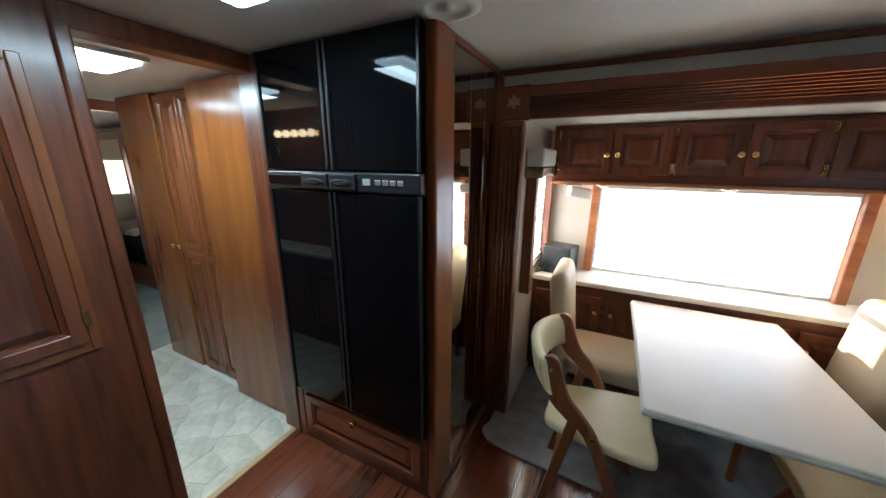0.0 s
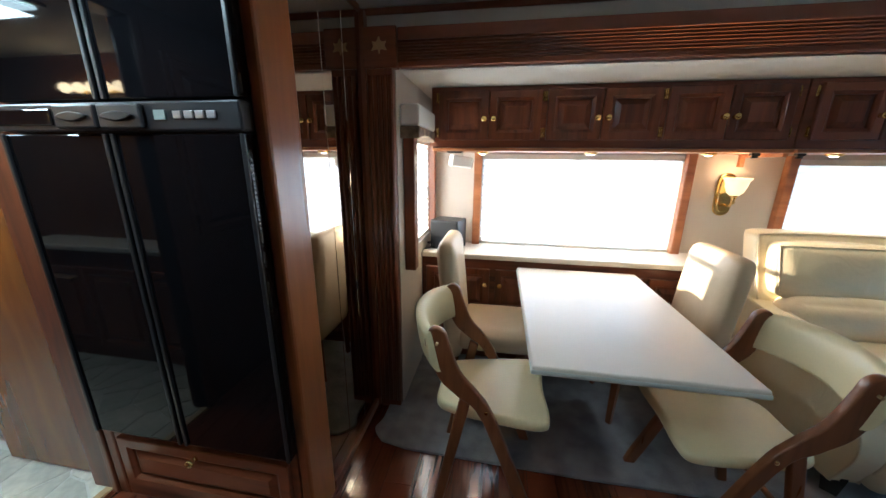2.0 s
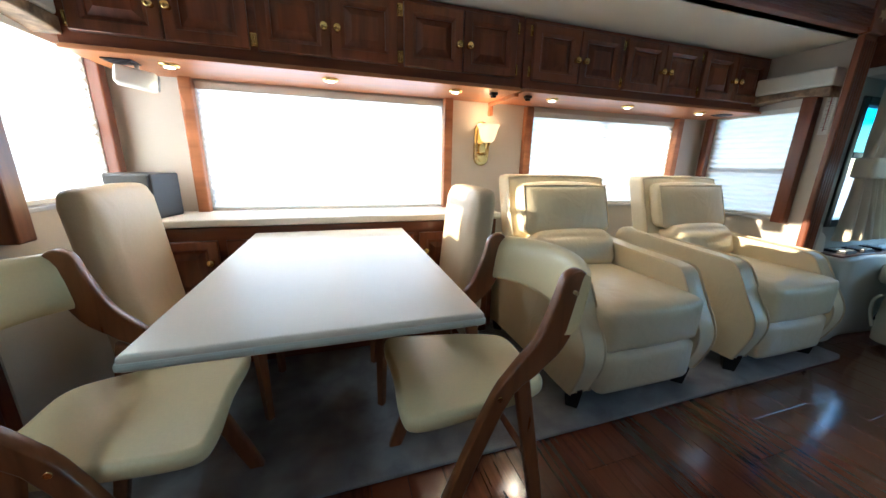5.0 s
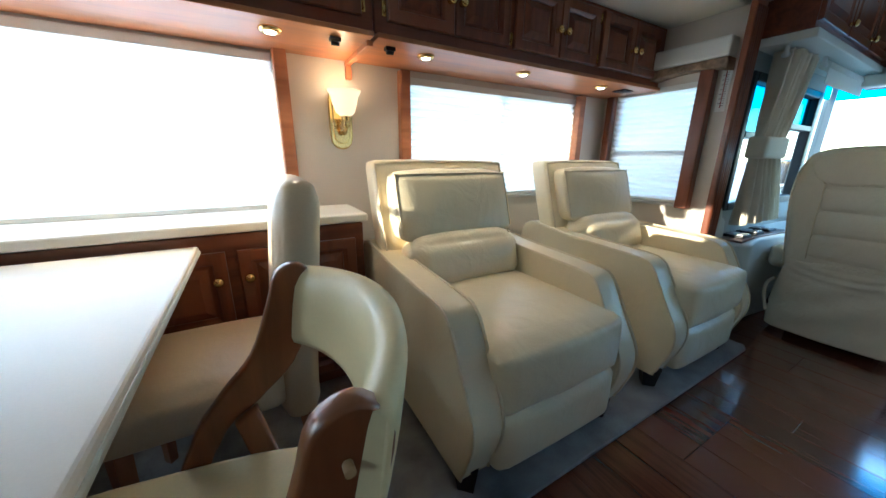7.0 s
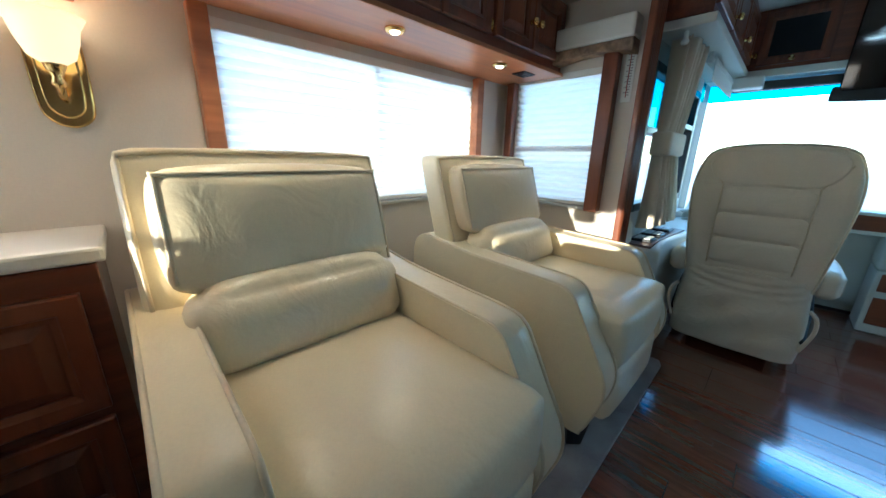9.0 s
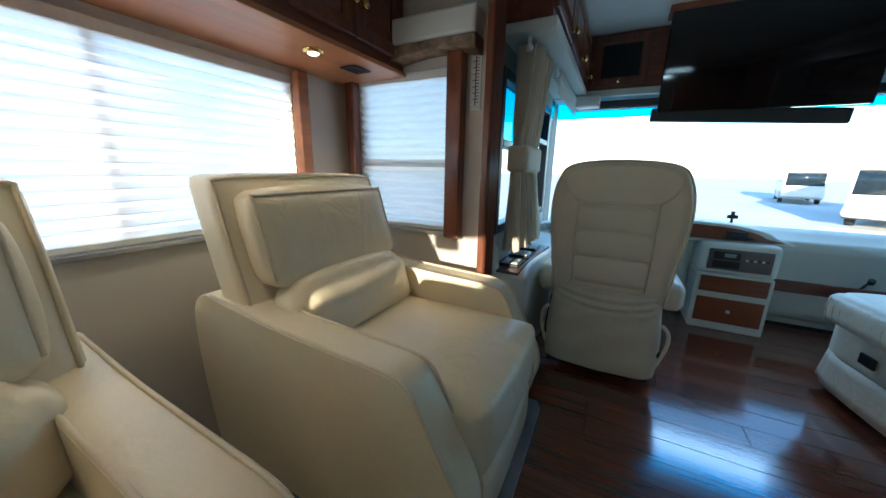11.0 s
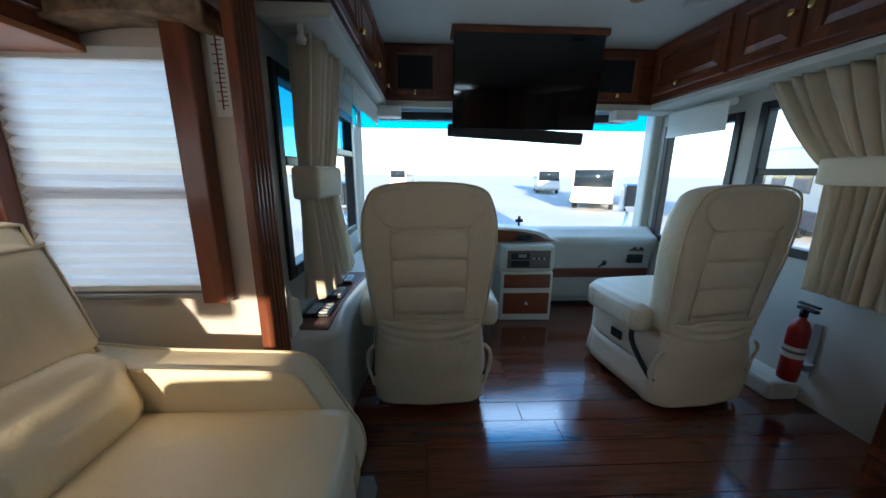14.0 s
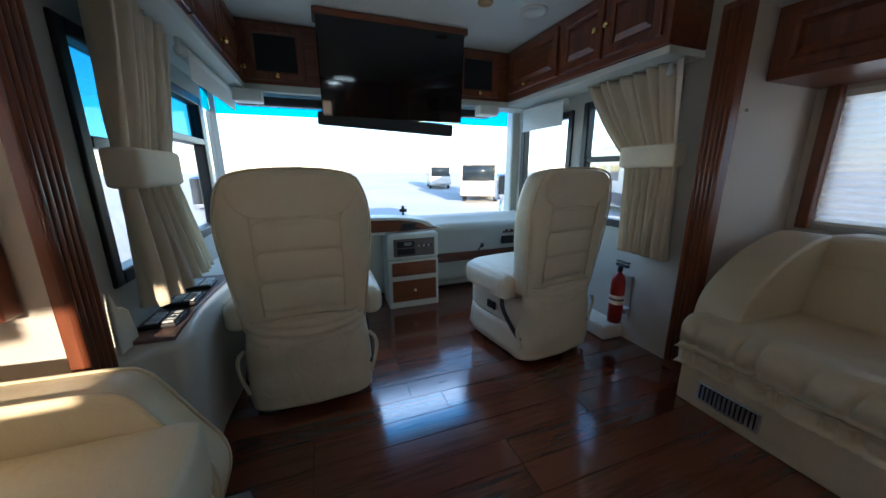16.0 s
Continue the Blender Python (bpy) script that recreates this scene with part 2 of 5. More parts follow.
# sofa ivory set darker than the recliners': the dim corner is put into its colour
MOQUETTE = mat("dimmed_ivory_leather", (0.54, 0.44, 0.28), 0.38, fine=150, coarse=3, var=0.07, bump=0.25, dist=0.0015, wrinkle=0.35)
GLASS = clear("window_glass", (0.93, 0.95, 0.95))
TINTED = clear("side_glass", (0.20, 0.46, 0.58))
BAND = clear("windscreen_tint_band", (0.06, 0.50, 0.68))
BLIND = sheer("pleated_blind", (0.92, 0.86, 0.82), 0.06)
THINBLIND = sheer("thin_pleated_blind", (0.88, 0.87, 0.84), 0.42)
LAMPGLASS = glow("lit_frosted_glass", (1.0, 0.66, 0.30), 0.22)
PUCKLENS = glow("lit_puck_lens", (1.0, 0.85, 0.62), 3.0)
TUBELIGHT = glow("lit_diffuser", (0.86, 1.0, 0.93), 2.0)
BULB = glow("lit_bulb", (1.0, 0.70, 0.36), 5.0)


# ---- shaping ----
class Shape:
    """Solids gathered into one bmesh."""

    def __init__(self):
        self.bm = bmesh.new()

    def box(self, x0, y0, z0, x1, y1, z1, bevel=0.0, seg=2):
        r = bmesh.ops.create_cube(self.bm, size=1.0)
        vs = r["verts"]
        for v in vs:
            v.co = Vector(((x0 + x1) / 2 + v.co.x * (x1 - x0), (y0 + y1) / 2 + v.co.y * (y1 - y0), (z0 + z1) / 2 + v.co.z * (z1 - z0)))
        if bevel:
            es = list({e for v in vs for e in v.link_edges})
            bmesh.ops.bevel(self.bm, geom=es, offset=bevel, segments=seg, profile=0.5, affect="EDGES")
        return self

    def cushion(self, x0, y0, z0, x1, y1, z1, r=0.05, puff=0.0, n=9, warp=None):
        """A rounded, slightly swollen block."""
        c, h = Vector(((x0 + x1) / 2, (y0 + y1) / 2, (z0 + z1) / 2)), Vector((abs(x1 - x0) / 2, abs(y1 - y0) / 2, abs(z1 - z0) / 2))
        b = bmesh.new()
        bmesh.ops.create_cube(b, size=2.0)
        bmesh.ops.subdivide_edges(b, edges=b.edges[:], cuts=n, use_grid_fill=True)
        r = min(r, *h)
        for v in b.verts:
            q = v.co.copy()
            # spend most of the grid near the edges
            p = Vector([math.copysign(abs(a) ** 0.7, a) * h[i] for i, a in enumerate(q)])
            inner = Vector([max(-h[i] + r, min(h[i] - r, p[i])) for i in range(3)])
            d = p - inner
            if d.length > 1e-6:
                p = inner + d.normalized() * r
            if puff:
                for i in range(3):
                    if abs(q[i]) > 0.999:
                        j, k = (i + 1) % 3, (i + 2) % 3
                        p[i] += math.copysign(puff * (1 - q[j] ** 2) * (1 - q[k] ** 2), q[i])
            v.co = c + p
            if warp:
                v.co = warp(v.co)
        self.merge(b, True)
        return self

    def merge(self, other, smooth=False):
        vm = {}
        for v in other.verts:
            vm[v] = self.bm.verts.new(v.co)
        for f in other.faces:
            g = self.bm.faces.new([vm[v] for v in f.verts])
            g.smooth = smooth or f.smooth
        other.free()
        return self

    def cyl(self, p, q, r, r2=None, seg=20, smooth=True):
        p, q = Vector(p), Vector(q)
        b = bmesh.new()
        bmesh.ops.create_cone(b, cap_ends=True, segments=seg, radius1=r, radius2=r if r2 is None else r2, depth=(q - p).length)
        m = Matrix.Translation((p + q) / 2) @ (q - p).to_track_quat("Z", "Y").to_matrix().to_4x4()
        bmesh.ops.transform(b, matrix=m, verts=b.verts[:])
        for f in b.faces:
            f.smooth = smooth and len(f.verts) == 4
        return self.merge(b)

    def lathe(self, profile, place=(0, 0, 0), axis=(0, 0, 1), seg=24):
        """Turn (radius, height) pairs about an axis."""
        m = Matrix.Translation(place) @ Vector(axis).to_track_quat("Z", "Y").to_matrix().to_4x4()
        b = bmesh.new()
        rings = [[b.verts.new(m @ Vector((max(r, 1e-4) * math.cos(a), max(r, 1e-4) * math.sin(a), z))) for a in [2 * math.pi * i / seg for i in range(seg)]] for r, z in profile]
        for r0, r1 in zip(rings, rings[1:]):
            for i in range(seg):
                b.faces.new((r0[i], r0[(i + 1) % seg], r1[(i + 1) % seg], r1[i])).smooth = True
        bmesh.ops.recalc_face_normals(b, faces=b.faces[:])
        return self.merge(b)

    def tube(self, pts, r, seg=8, closed=False):
        pts = [Vector(p) for p in pts]
        b, rings, n = bmesh.new(), [], len(pts)
        ref = Vector((0.31, 0.52, 0.8))
        for i, p in enumerate(pts):
            a = pts[i - 1] if closed or i else p
            c = pts[(i + 1) % n] if closed or i < n - 1 else p
            d = (c - a).normalized()
            u = d.cross(ref).normalized()
            w = d.cross(u)
            rings.append([b.verts.new(p + u * r * math.cos(t) + w * r * math.sin(t)) for t in [2 * math.pi * k / seg for k in range(seg)]])
        for i in range(n if closed else n - 1):
            r0, r1 = rings[i], rings[(i + 1) % n]
            for k in range(seg):
                b.faces.new((r0[k], r0[(k + 1) % seg], r1[(k + 1) % seg], r1[k])).smooth = True
        if not closed:
            b.faces.new(rings[0]), b.faces.new(rings[-1][::-1])
        bmesh.ops.recalc_face_normals(b, faces=b.faces[:])
        return self.merge(b)

    def prism(self, outline, plane, lo, hi, bevel=0.0, seg=3, smooth=True):
        """An outline in the xy, xz or yz plane, drawn out from lo to hi, with rounded rims."""
        b = bmesh.new()

        def at(p, h):
            return {"xy": (p[0], p[1], h), "xz": (p[0], h, p[1]), "yz": (h, p[0], p[1])}[plane]
        a, c = [b.verts.new(at(p, lo)) for p in outline], [b.verts.new(at(p, hi)) for p in outline]
        f0, f1 = b.faces.new(a), b.faces.new(c)
        for i in range(len(a)):
            b.faces.new((a[i], a[(i + 1) % len(a)], c[(i + 1) % len(a)], c[i])).smooth = smooth
        bmesh.ops.recalc_face_normals(b, faces=b.faces[:])
        if bevel:
            r = bmesh.ops.bevel(b, geom=list(f0.edges) + list(f1.edges), offset=bevel, segments=seg, profile=0.5, affect="EDGES", clamp_overlap=True)
            for f in r["faces"]:
                f.smooth = smooth
        return self.merge(b)

    def turn(self, m):
        bmesh.ops.transform(self.bm, matrix=m, verts=self.bm.verts[:])
        return self


def smooth_line(pts, n=6, closed=True):
    """A rounded outline through the points."""
    out, k = [], len(pts)
    for i in range(k if closed else k - 1):
        p0, p1, p2, p3 = (Vector(pts[j % k] if closed else pts[max(0, min(k - 1, j))]) for j in (i - 1, i, i + 1, i + 2))
        for s in range(n):
            t = s / n
            out.append(tuple(0.5 * (2 * p1 + (p2 - p0) * t + (2 * p0 - 5 * p1 + 4 * p2 - p3) * t * t + (3 * p1 - p0 - 3 * p2 + p3) * t ** 3)))
    if not closed:
        out.append(tuple(pts[-1]))
    return out


def part(name, shape, material, parent=None, label=""):
    bm = shape.bm if isinstance(shape, Shape) else shape
    me = bpy.data.meshes.new(name)
    bm.to_mesh(me)
    bm.free()
    me.materials.append(material)
    ob = new(name, me)
    ob.parent = parent
    if label:
        tagged(ob, label)
    return ob


def thing(name, label, category, place=(0, 0, 0), group="", turn=0.0):
    ob = new(name)
    ob.matrix_basis = pose(*place, 0, 0, turn)
    ob.empty_display_size = 0.05
    return tagged(ob, label, category, group)


def fixed(name, shape, material, label="", category="wall"):
    return tagged(part(name, shape, material), label or name.replace("_", " "), category, "", "structure")


def S():
    return Shape()


def wall_with_holes(axis, lo, hi, a0, a1, z0, z1, holes):
    """A wall slab from lo to hi along its normal (axis), over a0..a1 and z0..z1, with openings (b0, b1, c0, c1)."""
    s = S()

    def slab(p, q, c, d):
        if q - p > 1e-4 and d - c > 1e-4:
            s.box(lo, p, c, hi, q, d) if axis == "x" else s.box(p, lo, c, q, hi, d)
    edges, a = [], a0
    for b0, b1, c0, c1 in sorted(holes):
        slab(a, b0, z0, z1), slab(b0, b1, z0, c0), slab(b0, b1, c1, z1)
        a = b1
    slab(a, a1, z0, z1)
    return s

# ---- structure ----
CEIL_Z = 2.04
fixed("subfloor", S().box(-1.02, -0.95, -0.06, 6.0, 3.05, -0.004), DARKGAP, "dark joints under the plank floor", "floor")
fixed("floor_corridor", S().box(-2.82, 0.2, -0.06, -1.03, 1.75, -0.004), GROUT, "pale grouted flagstone corridor floor", "floor")
fixed("floor_bedroom", S().box(-7.0, -0.4, -0.06, -2.83, 2.6, 0.004), BEDCARPET, "grey-green bedroom carpet", "floor")
rug_line = smooth_line([(0.06, 1.90), (0.0, 1.97), (0.02, 2.05), (0.02, 2.2)], 4, False) + [(0.095, 2.2), (0.095, 2.995), (3.925, 2.995), (3.925, 1.905), (3.88, 1.885), (2.0, 1.865), (1.0, 1.86), (0.2, 1.875)]
tagged(part("carpet", S().prism(rug_line, "xy", 0.0, 0.016, 0.005), CARPET), "grey cut-pile carpet covering the slide-out floor", "carpet", "", "structure")

# the slide-out on the driver's side
fixed("wall_slide_back", wall_with_holes("y", 3.0, 3.05, 0.04, 3.98, 0, 1.84, [(0.46, 1.735, 0.80, 1.44), (2.345, 3.60, 0.80, 1.42)]), WALLPAPER, "beige textured vinyl wall of the slide-out")
fixed("wall_slide_rear", wall_with_holes("x", 0.045, 0.09, 2.2, 3.0, 0, 1.80, [(2.36, 2.90, 0.90, 1.52)]), WALLPAPER, "beige end wall of the slide-out beside the mirror")
fixed("wall_slide_front", wall_with_holes("x", 3.93, 3.975, 2.2, 3.0, 0, 1.80, [(2.39, 2.90, 0.76, 1.47)]), WALLPAPER, "beige end wall of the slide-out beside the cab")
fixed("ceiling_slide", S().box(0.04, 2.2, 1.80, 3.98, 3.05, 1.84), CEIL, "pale padded ceiling of the slide-out", "ceiling")
fixed("ceiling", S().box(-1.03, -0.95, CEIL_Z, 6.1, 2.35, CEIL_Z + 0.05), CEIL, "pale padded vinyl ceiling", "ceiling")
fixed("ceiling_corridor", S().box(-7.0, -0.4, 2.005, -1.08, 2.6, 2.05), CEIL, "pale ceiling of the corridor and bedroom", "ceiling")
fixed("wall_over_slide", S().box(-0.06, 2.2, 1.80, 3.98, 2.26, CEIL_Z), WALLGREY, "grey-green vinyl wall over the slide-out opening")
fixed("wall_behind_fridge", S().box(-1.08, 2.21, 0, 0.04, 2.26, CEIL_Z), WALLGREY, "grey wall behind the refrigerator")
fixed("wall_cab_left", wall_with_holes("y", 2.24, 2.30, 3.98, 5.75, 0, CEIL_Z, [(4.16, 4.62, 0.74, 1.50), (4.70, 5.35, 0.74, 1.50), (5.44, 5.73, 0.60, 1.64)]), WALLGREY, "grey vinyl cab wall beside the driver seat")
fixed("wall_cab_right", wall_with_holes("y", -0.29, -0.23, 3.98, 5.75, 0, CEIL_Z, [(4.17, 4.82, 0.74, 1.53), (4.96, 5.60, 0.62, 1.50)]), WALLGREY, "grey vinyl wall beside the passenger seat")
# the slide-out on the passenger side, with the sofa
fixed("wall_sofa_back", wall_with_holes("y", -0.93, -0.88, 0.6, 3.93, 0, 1.84, [(2.5, 3.79, 0.80, 1.47)]), WALLPAPER, "beige vinyl wall behind the sofa")
fixed("wall_sofa_front", S().box(3.90, -0.93, 0, 3.975, -0.23, 1.84), WALLPAPER, "beige end wall beside the sofa")
fixed("wall_sofa_rear", S().box(0.6, -0.88, 0, 0.65, -0.23, 1.84), WALLPAPER, "beige end wall behind the sofa slide-out")
fixed("ceiling_sofa", S().box(0.6, -0.93, 1.80, 3.975, -0.23, 1.84), CEIL, "pale ceiling over the sofa", "ceiling")
fixed("wall_over_sofa", S().box(0.6, -0.29, 1.84, 3.975, -0.23, CEIL_Z), WALLGREY, "grey wall strip over the sofa slide-out")
fixed("wall_kitchen", S().box(-1.08, -0.29, 0, 0.6, -0.23, CEIL_Z), WOOD_Z, "cherry panelled kitchen wall")
# between living room and corridor
fixed("wall_corridor", wall_with_holes("x", -1.08, -1.0, -0.29, 1.46, 0, CEIL_Z, [(0.885, 1.46, 0.0, 1.985)]), WOOD_Z, "cherry veneer wall beside the corridor opening")
fixed("wall_corridor_side", S().box(-2.85, 0.30, 0, -1.08, 0.36, 2.005), HONEY, "honey veneer corridor wall")
fixed("wall_bedroom", wall_with_holes("x", -7.05, -7.0, -0.4, 2.6, 0, 2.05, [(0.9, 2.0, 1.0, 1.6)]), WALLPAPER, "bedroom end wall with a window")
fixed("wall_bedroom_left", S().box(-7.0, 2.55, 0, -1.08, 2.6, 2.05), WALLPAPER, "bedroom side wall")
fixed("wall_bedroom_right", S().box(-7.0, -0.4, 0, -2.85, -0.35, 2.05), WALLPAPER, "bedroom side wall")
fixed("door_frame_corridor", S().box(-1.10, 0.84, 0, -0.985, 0.885, 1.985, 0.008).box(-1.10, 1.46, 0, -0.985, 1.485, 1.985, 0.006).box(-1.10, 0.84, 1.965, -0.985, 1.485, 2.038, 0.008), WOOD_Z, "dark cherry frame round the corridor opening", "door frame")
fixed("threshold", S().box(-1.035, 0.86, -0.003, -1.0, 1.46, 0.008, 0.003), INLAY, "narrow pale threshold strip", "trim")
# cab end
fixed("wall_cab_front", S().box(5.70, -0.29, -0.4, 5.76, 2.30, 0.56), DASH, "pale vinyl front wall under the windscreen")
fixed("wall_cab_top", S().box(5.70, -0.29, 1.66, 5.78, 2.30, CEIL_Z), DASH, "pale panel over the windscreen")
fixed("windscreen_post", S().box(5.68, -0.29, 0.5, 5.80, -0.16, 1.7, 0.02).box(5.752, 2.27, 0.5, 5.80, 2.31, 1.7, 0.01), DASH, "pale windscreen corner posts", "post")
ws = new("windscreen")
tagged(ws, "large clear windscreen with a blue tint band", "windscreen", "", "structure")
part("pane", S().box(5.80, -0.20, 0.5, 5.806, 2.28, 1.50), GLASS, ws).visible_shadow = False
part("pane", S().box(5.44, 2.272, 0.6, 5.73, 2.276, 1.50), GLASS, ws).visible_shadow = False
part("tint_band", S().box(5.44, 2.272, 1.50, 5.73, 2.276, 1.64), BAND, ws, "blue-green tint band").visible_shadow = False
part("tint_band", S().box(5.80, -0.20, 1.50, 5.806, 2.28, 1.72), BAND, ws, "blue-green tint band").visible_shadow = False

# trims and mouldings
fixed("trim_ceiling", S().box(-0.05, 2.185, 2.005, 3.98, 2.199, 2.032, 0.004), WOOD_X, "thin cherry ceiling moulding", "trim")
fascia = thing("fascia", "reeded cherry fascia board over the slide-out", "fascia", (0, 0, 0))
tagged(fascia, kind="structure")
part("board", S().box(0.115, 2.158, 1.79, 3.80, 2.198, 1.945, 0.004), WOOD_X, fascia)
for i in range(7):
    part("reed", S().cyl((0.116, 2.158, 1.815 + i * 0.0125), (3.799, 2.158, 1.815 + i * 0.0125), 0.005, seg=8), WOOD_X, fascia)
part("corner_block", S().box(-0.045, 2.148, 1.785, 0.112, 2.198, 1.95, 0.006), WOOD_X, fascia)
part("corner_block", S().box(3.803, 2.148, 1.785, 3.94, 2.198, 1.95, 0.006), WOOD_X, fascia)
leaf = smooth_line([(0, -0.03), (0.008, -0.01), (0.035, -0.014), (0.026, 0.004), (0.032, 0.022), (0.012, 0.02), (0, 0.04), (-0.012, 0.02), (-0.032, 0.022), (-0.026, 0.004), (-0.035, -0.014), (-0.008, -0.01)], 3)
for cx in (0.034, 3.872):
    part("inlay", S().prism([(cx + x, 1.868 + z) for x, z in leaf], "xz", 2.1455, 2.149), INLAY, fascia, "pale leaf inlay")


def pilaster(label, x0, x1, y0, y1, z1, side, axis="y"):
    """A fluted upright with reeds on its face."""
    ob = tagged(thing("pilaster", label, "pilaster"), kind="structure")
    part("board", S().box(x0, y0, 0, x1, y1, z1, 0.005), WOOD_Z, ob)
    n = 5
    for i in range(n):
        x = x0 + (i + 0.5) * (x1 - x0) / n
        part("reed", S().cyl((x, side, 0.05), (x, side, z1 - 0.03), (x1 - x0) / n * 0.42, seg=10), WOOD_Z, ob)
    return ob


pilaster("fluted cherry pilaster beside the mirrored panel", -0.03, 0.088, 2.15, 2.198, 1.785, 2.152)
fixed("wall_slide_return", S().box(3.932, 2.2, 0, 3.979, 2.238, 1.80), WALLGREY, "grey vinyl wall strip beside the slide-out")
pilaster("fluted cherry pilaster between recliner and driver", 3.815, 3.93, 2.168, 2.198, 1.785, 2.170)
pilaster("fluted cherry pilaster beside the sofa", 3.87, 3.974, -0.228, -0.16, 1.80, -0.162)
fixed("fascia_sofa", S().box(0.66, -0.228, 1.80, 3.868, -0.18, 1.95, 0.004), WOOD_X, "cherry fascia over the sofa slide-out", "fascia")


# ---- windows ----
def window(name, label, axis, face, inward, a0, a1, z0, z1, mull=None, blind_top=0.0, casing=(1, 1, 0, 0), pleats=True, cross=None, cloth=None):
    """A window in a wall: outer pane, dark frame, pleated blind with rails, and side casings. axis: the wall's normal."""
    ob = tagged(new(name), label, "window", "", "structure")

    def bx(s, p, q, c, d, e, g, bevel=0.0):
        lo, hi = sorted((face + inward * p, face + inward * q))
        return s.box(lo, c, e, hi, d, g, bevel) if axis == "x" else s.box(c, lo, e, d, hi, g, bevel)
    pane = part("pane", bx(S(), -0.040, -0.036, a0, a1, z0, z1), GLASS, ob)
    pane.visible_shadow = False
    fr = S()
    bx(fr, -0.045, -0.02, a0, a0 + 0.02, z0, z1), bx(fr, -0.045, -0.02, a1 - 0.02, a1, z0, z1), bx(fr, -0.045, -0.02, a0 + 0.02, a1 - 0.02, z0, z0 + 0.02), bx(fr, -0.045, -0.02, a0 + 0.02, a1 - 0.02, z1 - 0.02, z1)
    if mull:
        bx(fr, -0.045, -0.02, mull - 0.012, mull + 0.012, z0 + 0.02, z1 - 0.02)
    if cross:
        bx(fr, -0.045, -0.02, a0 + 0.02, a1 - 0.02, cross - 0.014, cross + 0.014)
    part("window_frame", fr, STEEL, ob)
    if pleats:
        bm, n, pitch = bmesh.new(), 0, 0.036
        top, bot = z1 - 0.035, z0 + 0.022
        k = int((top - bot) / pitch)
        prev = None
        for i in range(2 * k + 1):
            z = top - (top - bot) * i / (2 * k)
            d = face + inward * (0.002 if i % 2 else 0.020) - inward * 0.014
            vs = [bm.verts.new((d, a, z) if axis == "x" else (a, d, z)) for a in (a0 + 0.004, a1 - 0.004)]
            if prev:
                bm.faces.new((prev[0], prev[1], vs[1], vs[0]))
            prev = vs
        part("blind", bm, cloth or BLIND, ob, "white pleated sheer blind, lowered")
        part("blind_rail", bx(S(), -0.012, 0.012, a0 + 0.002, a1 - 0.002, z1 - 0.036, z1 - 0.002, 0.003), PLASTIC, ob)
        part("blind_rail", bx(S(), -0.012, 0.010, a0 + 0.002, a1 - 0.002, z0 + 0.004, z0 + 0.022, 0.003), PLASTIC, ob)
    l, r, lw, rw = casing
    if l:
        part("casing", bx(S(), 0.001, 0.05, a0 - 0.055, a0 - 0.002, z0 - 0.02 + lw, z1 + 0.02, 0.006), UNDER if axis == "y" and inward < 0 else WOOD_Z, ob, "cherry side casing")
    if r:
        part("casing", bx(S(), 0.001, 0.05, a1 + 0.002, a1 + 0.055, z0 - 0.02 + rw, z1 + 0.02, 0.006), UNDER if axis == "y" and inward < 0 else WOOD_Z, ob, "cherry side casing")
    part("window_sill", bx(S(), 0.001, 0.022, a0 - 0.001, a1 + 0.001, z0 - 0.018, z0 - 0.001, 0.003), STEEL, ob, "thin grey metal sill")
    return ob


window("window_1", "wide window with lowered pleated blind behind the table", "y", 3.0, -1, 0.46, 1.735, 0.80, 1.44, mull=1.1)
window("window_2", "wide window with pleated blind behind the recliners", "y", 3.0, -1, 2.345, 3.60, 0.80, 1.42, mull=2.98)
window("window_3", "end window with blind beside the dining chairs", "x", 0.09, 1, 2.36, 2.90, 0.90, 1.52, cross=1.2, casing=(0, 1, 0, 0), cloth=THINBLIND)
window("window_4", "end window with blind beside the second recliner", "x", 3.93, -1, 2.39, 2.90, 0.76, 1.47, cross=1.07, casing=(0, 1, 0, 0))
window("window_5", "window with pleated blind above the sofa", "y", -0.88, 1, 2.5, 3.79, 0.80, 1.47, mull=3.15)
window("window_6", "bedroom window", "x", -7.0, 1, 0.9, 2.0, 1.0, 1.6, casing=(1, 1, 0, 0))


def cab_window(name, label, y, inward, x0, x1, z0, z1, rail=None, tint=None):
    ob = tagged(new(name), label, "window", "", "structure")
    q = y - inward * 0.03
    part("pane", S().box(x0, q - 0.002, z0, x1, q + 0.002, rail or z1), GLASS, ob).visible_shadow = False
    if rail:
        part("pane", S().box(x0, q - 0.002, rail, x1, q + 0.002, z1), tint or GLASS, ob).visible_shadow = False
    lo, hi = sorted((y - inward * 0.05, y + inward * 0.012))
    s = S().box(x0 - 0.02, lo, z0 - 0.02, x0 + 0.035, hi, z1 + 0.02, 0.008).box(x1 - 0.035, lo, z0 - 0.02, x1 + 0.02, hi, z1 + 0.02, 0.008)
    s.box(x0 + 0.035, lo, z0 - 0.02, x1 - 0.035, hi, z0 + 0.03, 0.006).box(x0 + 0.035, lo, z1 - 0.03, x1 - 0.035, hi, z1 + 0.02, 0.006)
    part("window_frame", s, BLACKPLASTIC, ob, "black rubber and metal frame")
    if rail:
        part("rail", S().box(x0 + 0.035, lo, rail - 0.018, x1 - 0.035, hi - 0.01 * inward, rail + 0.018, 0.004), BLACKPLASTIC, ob)
    return ob


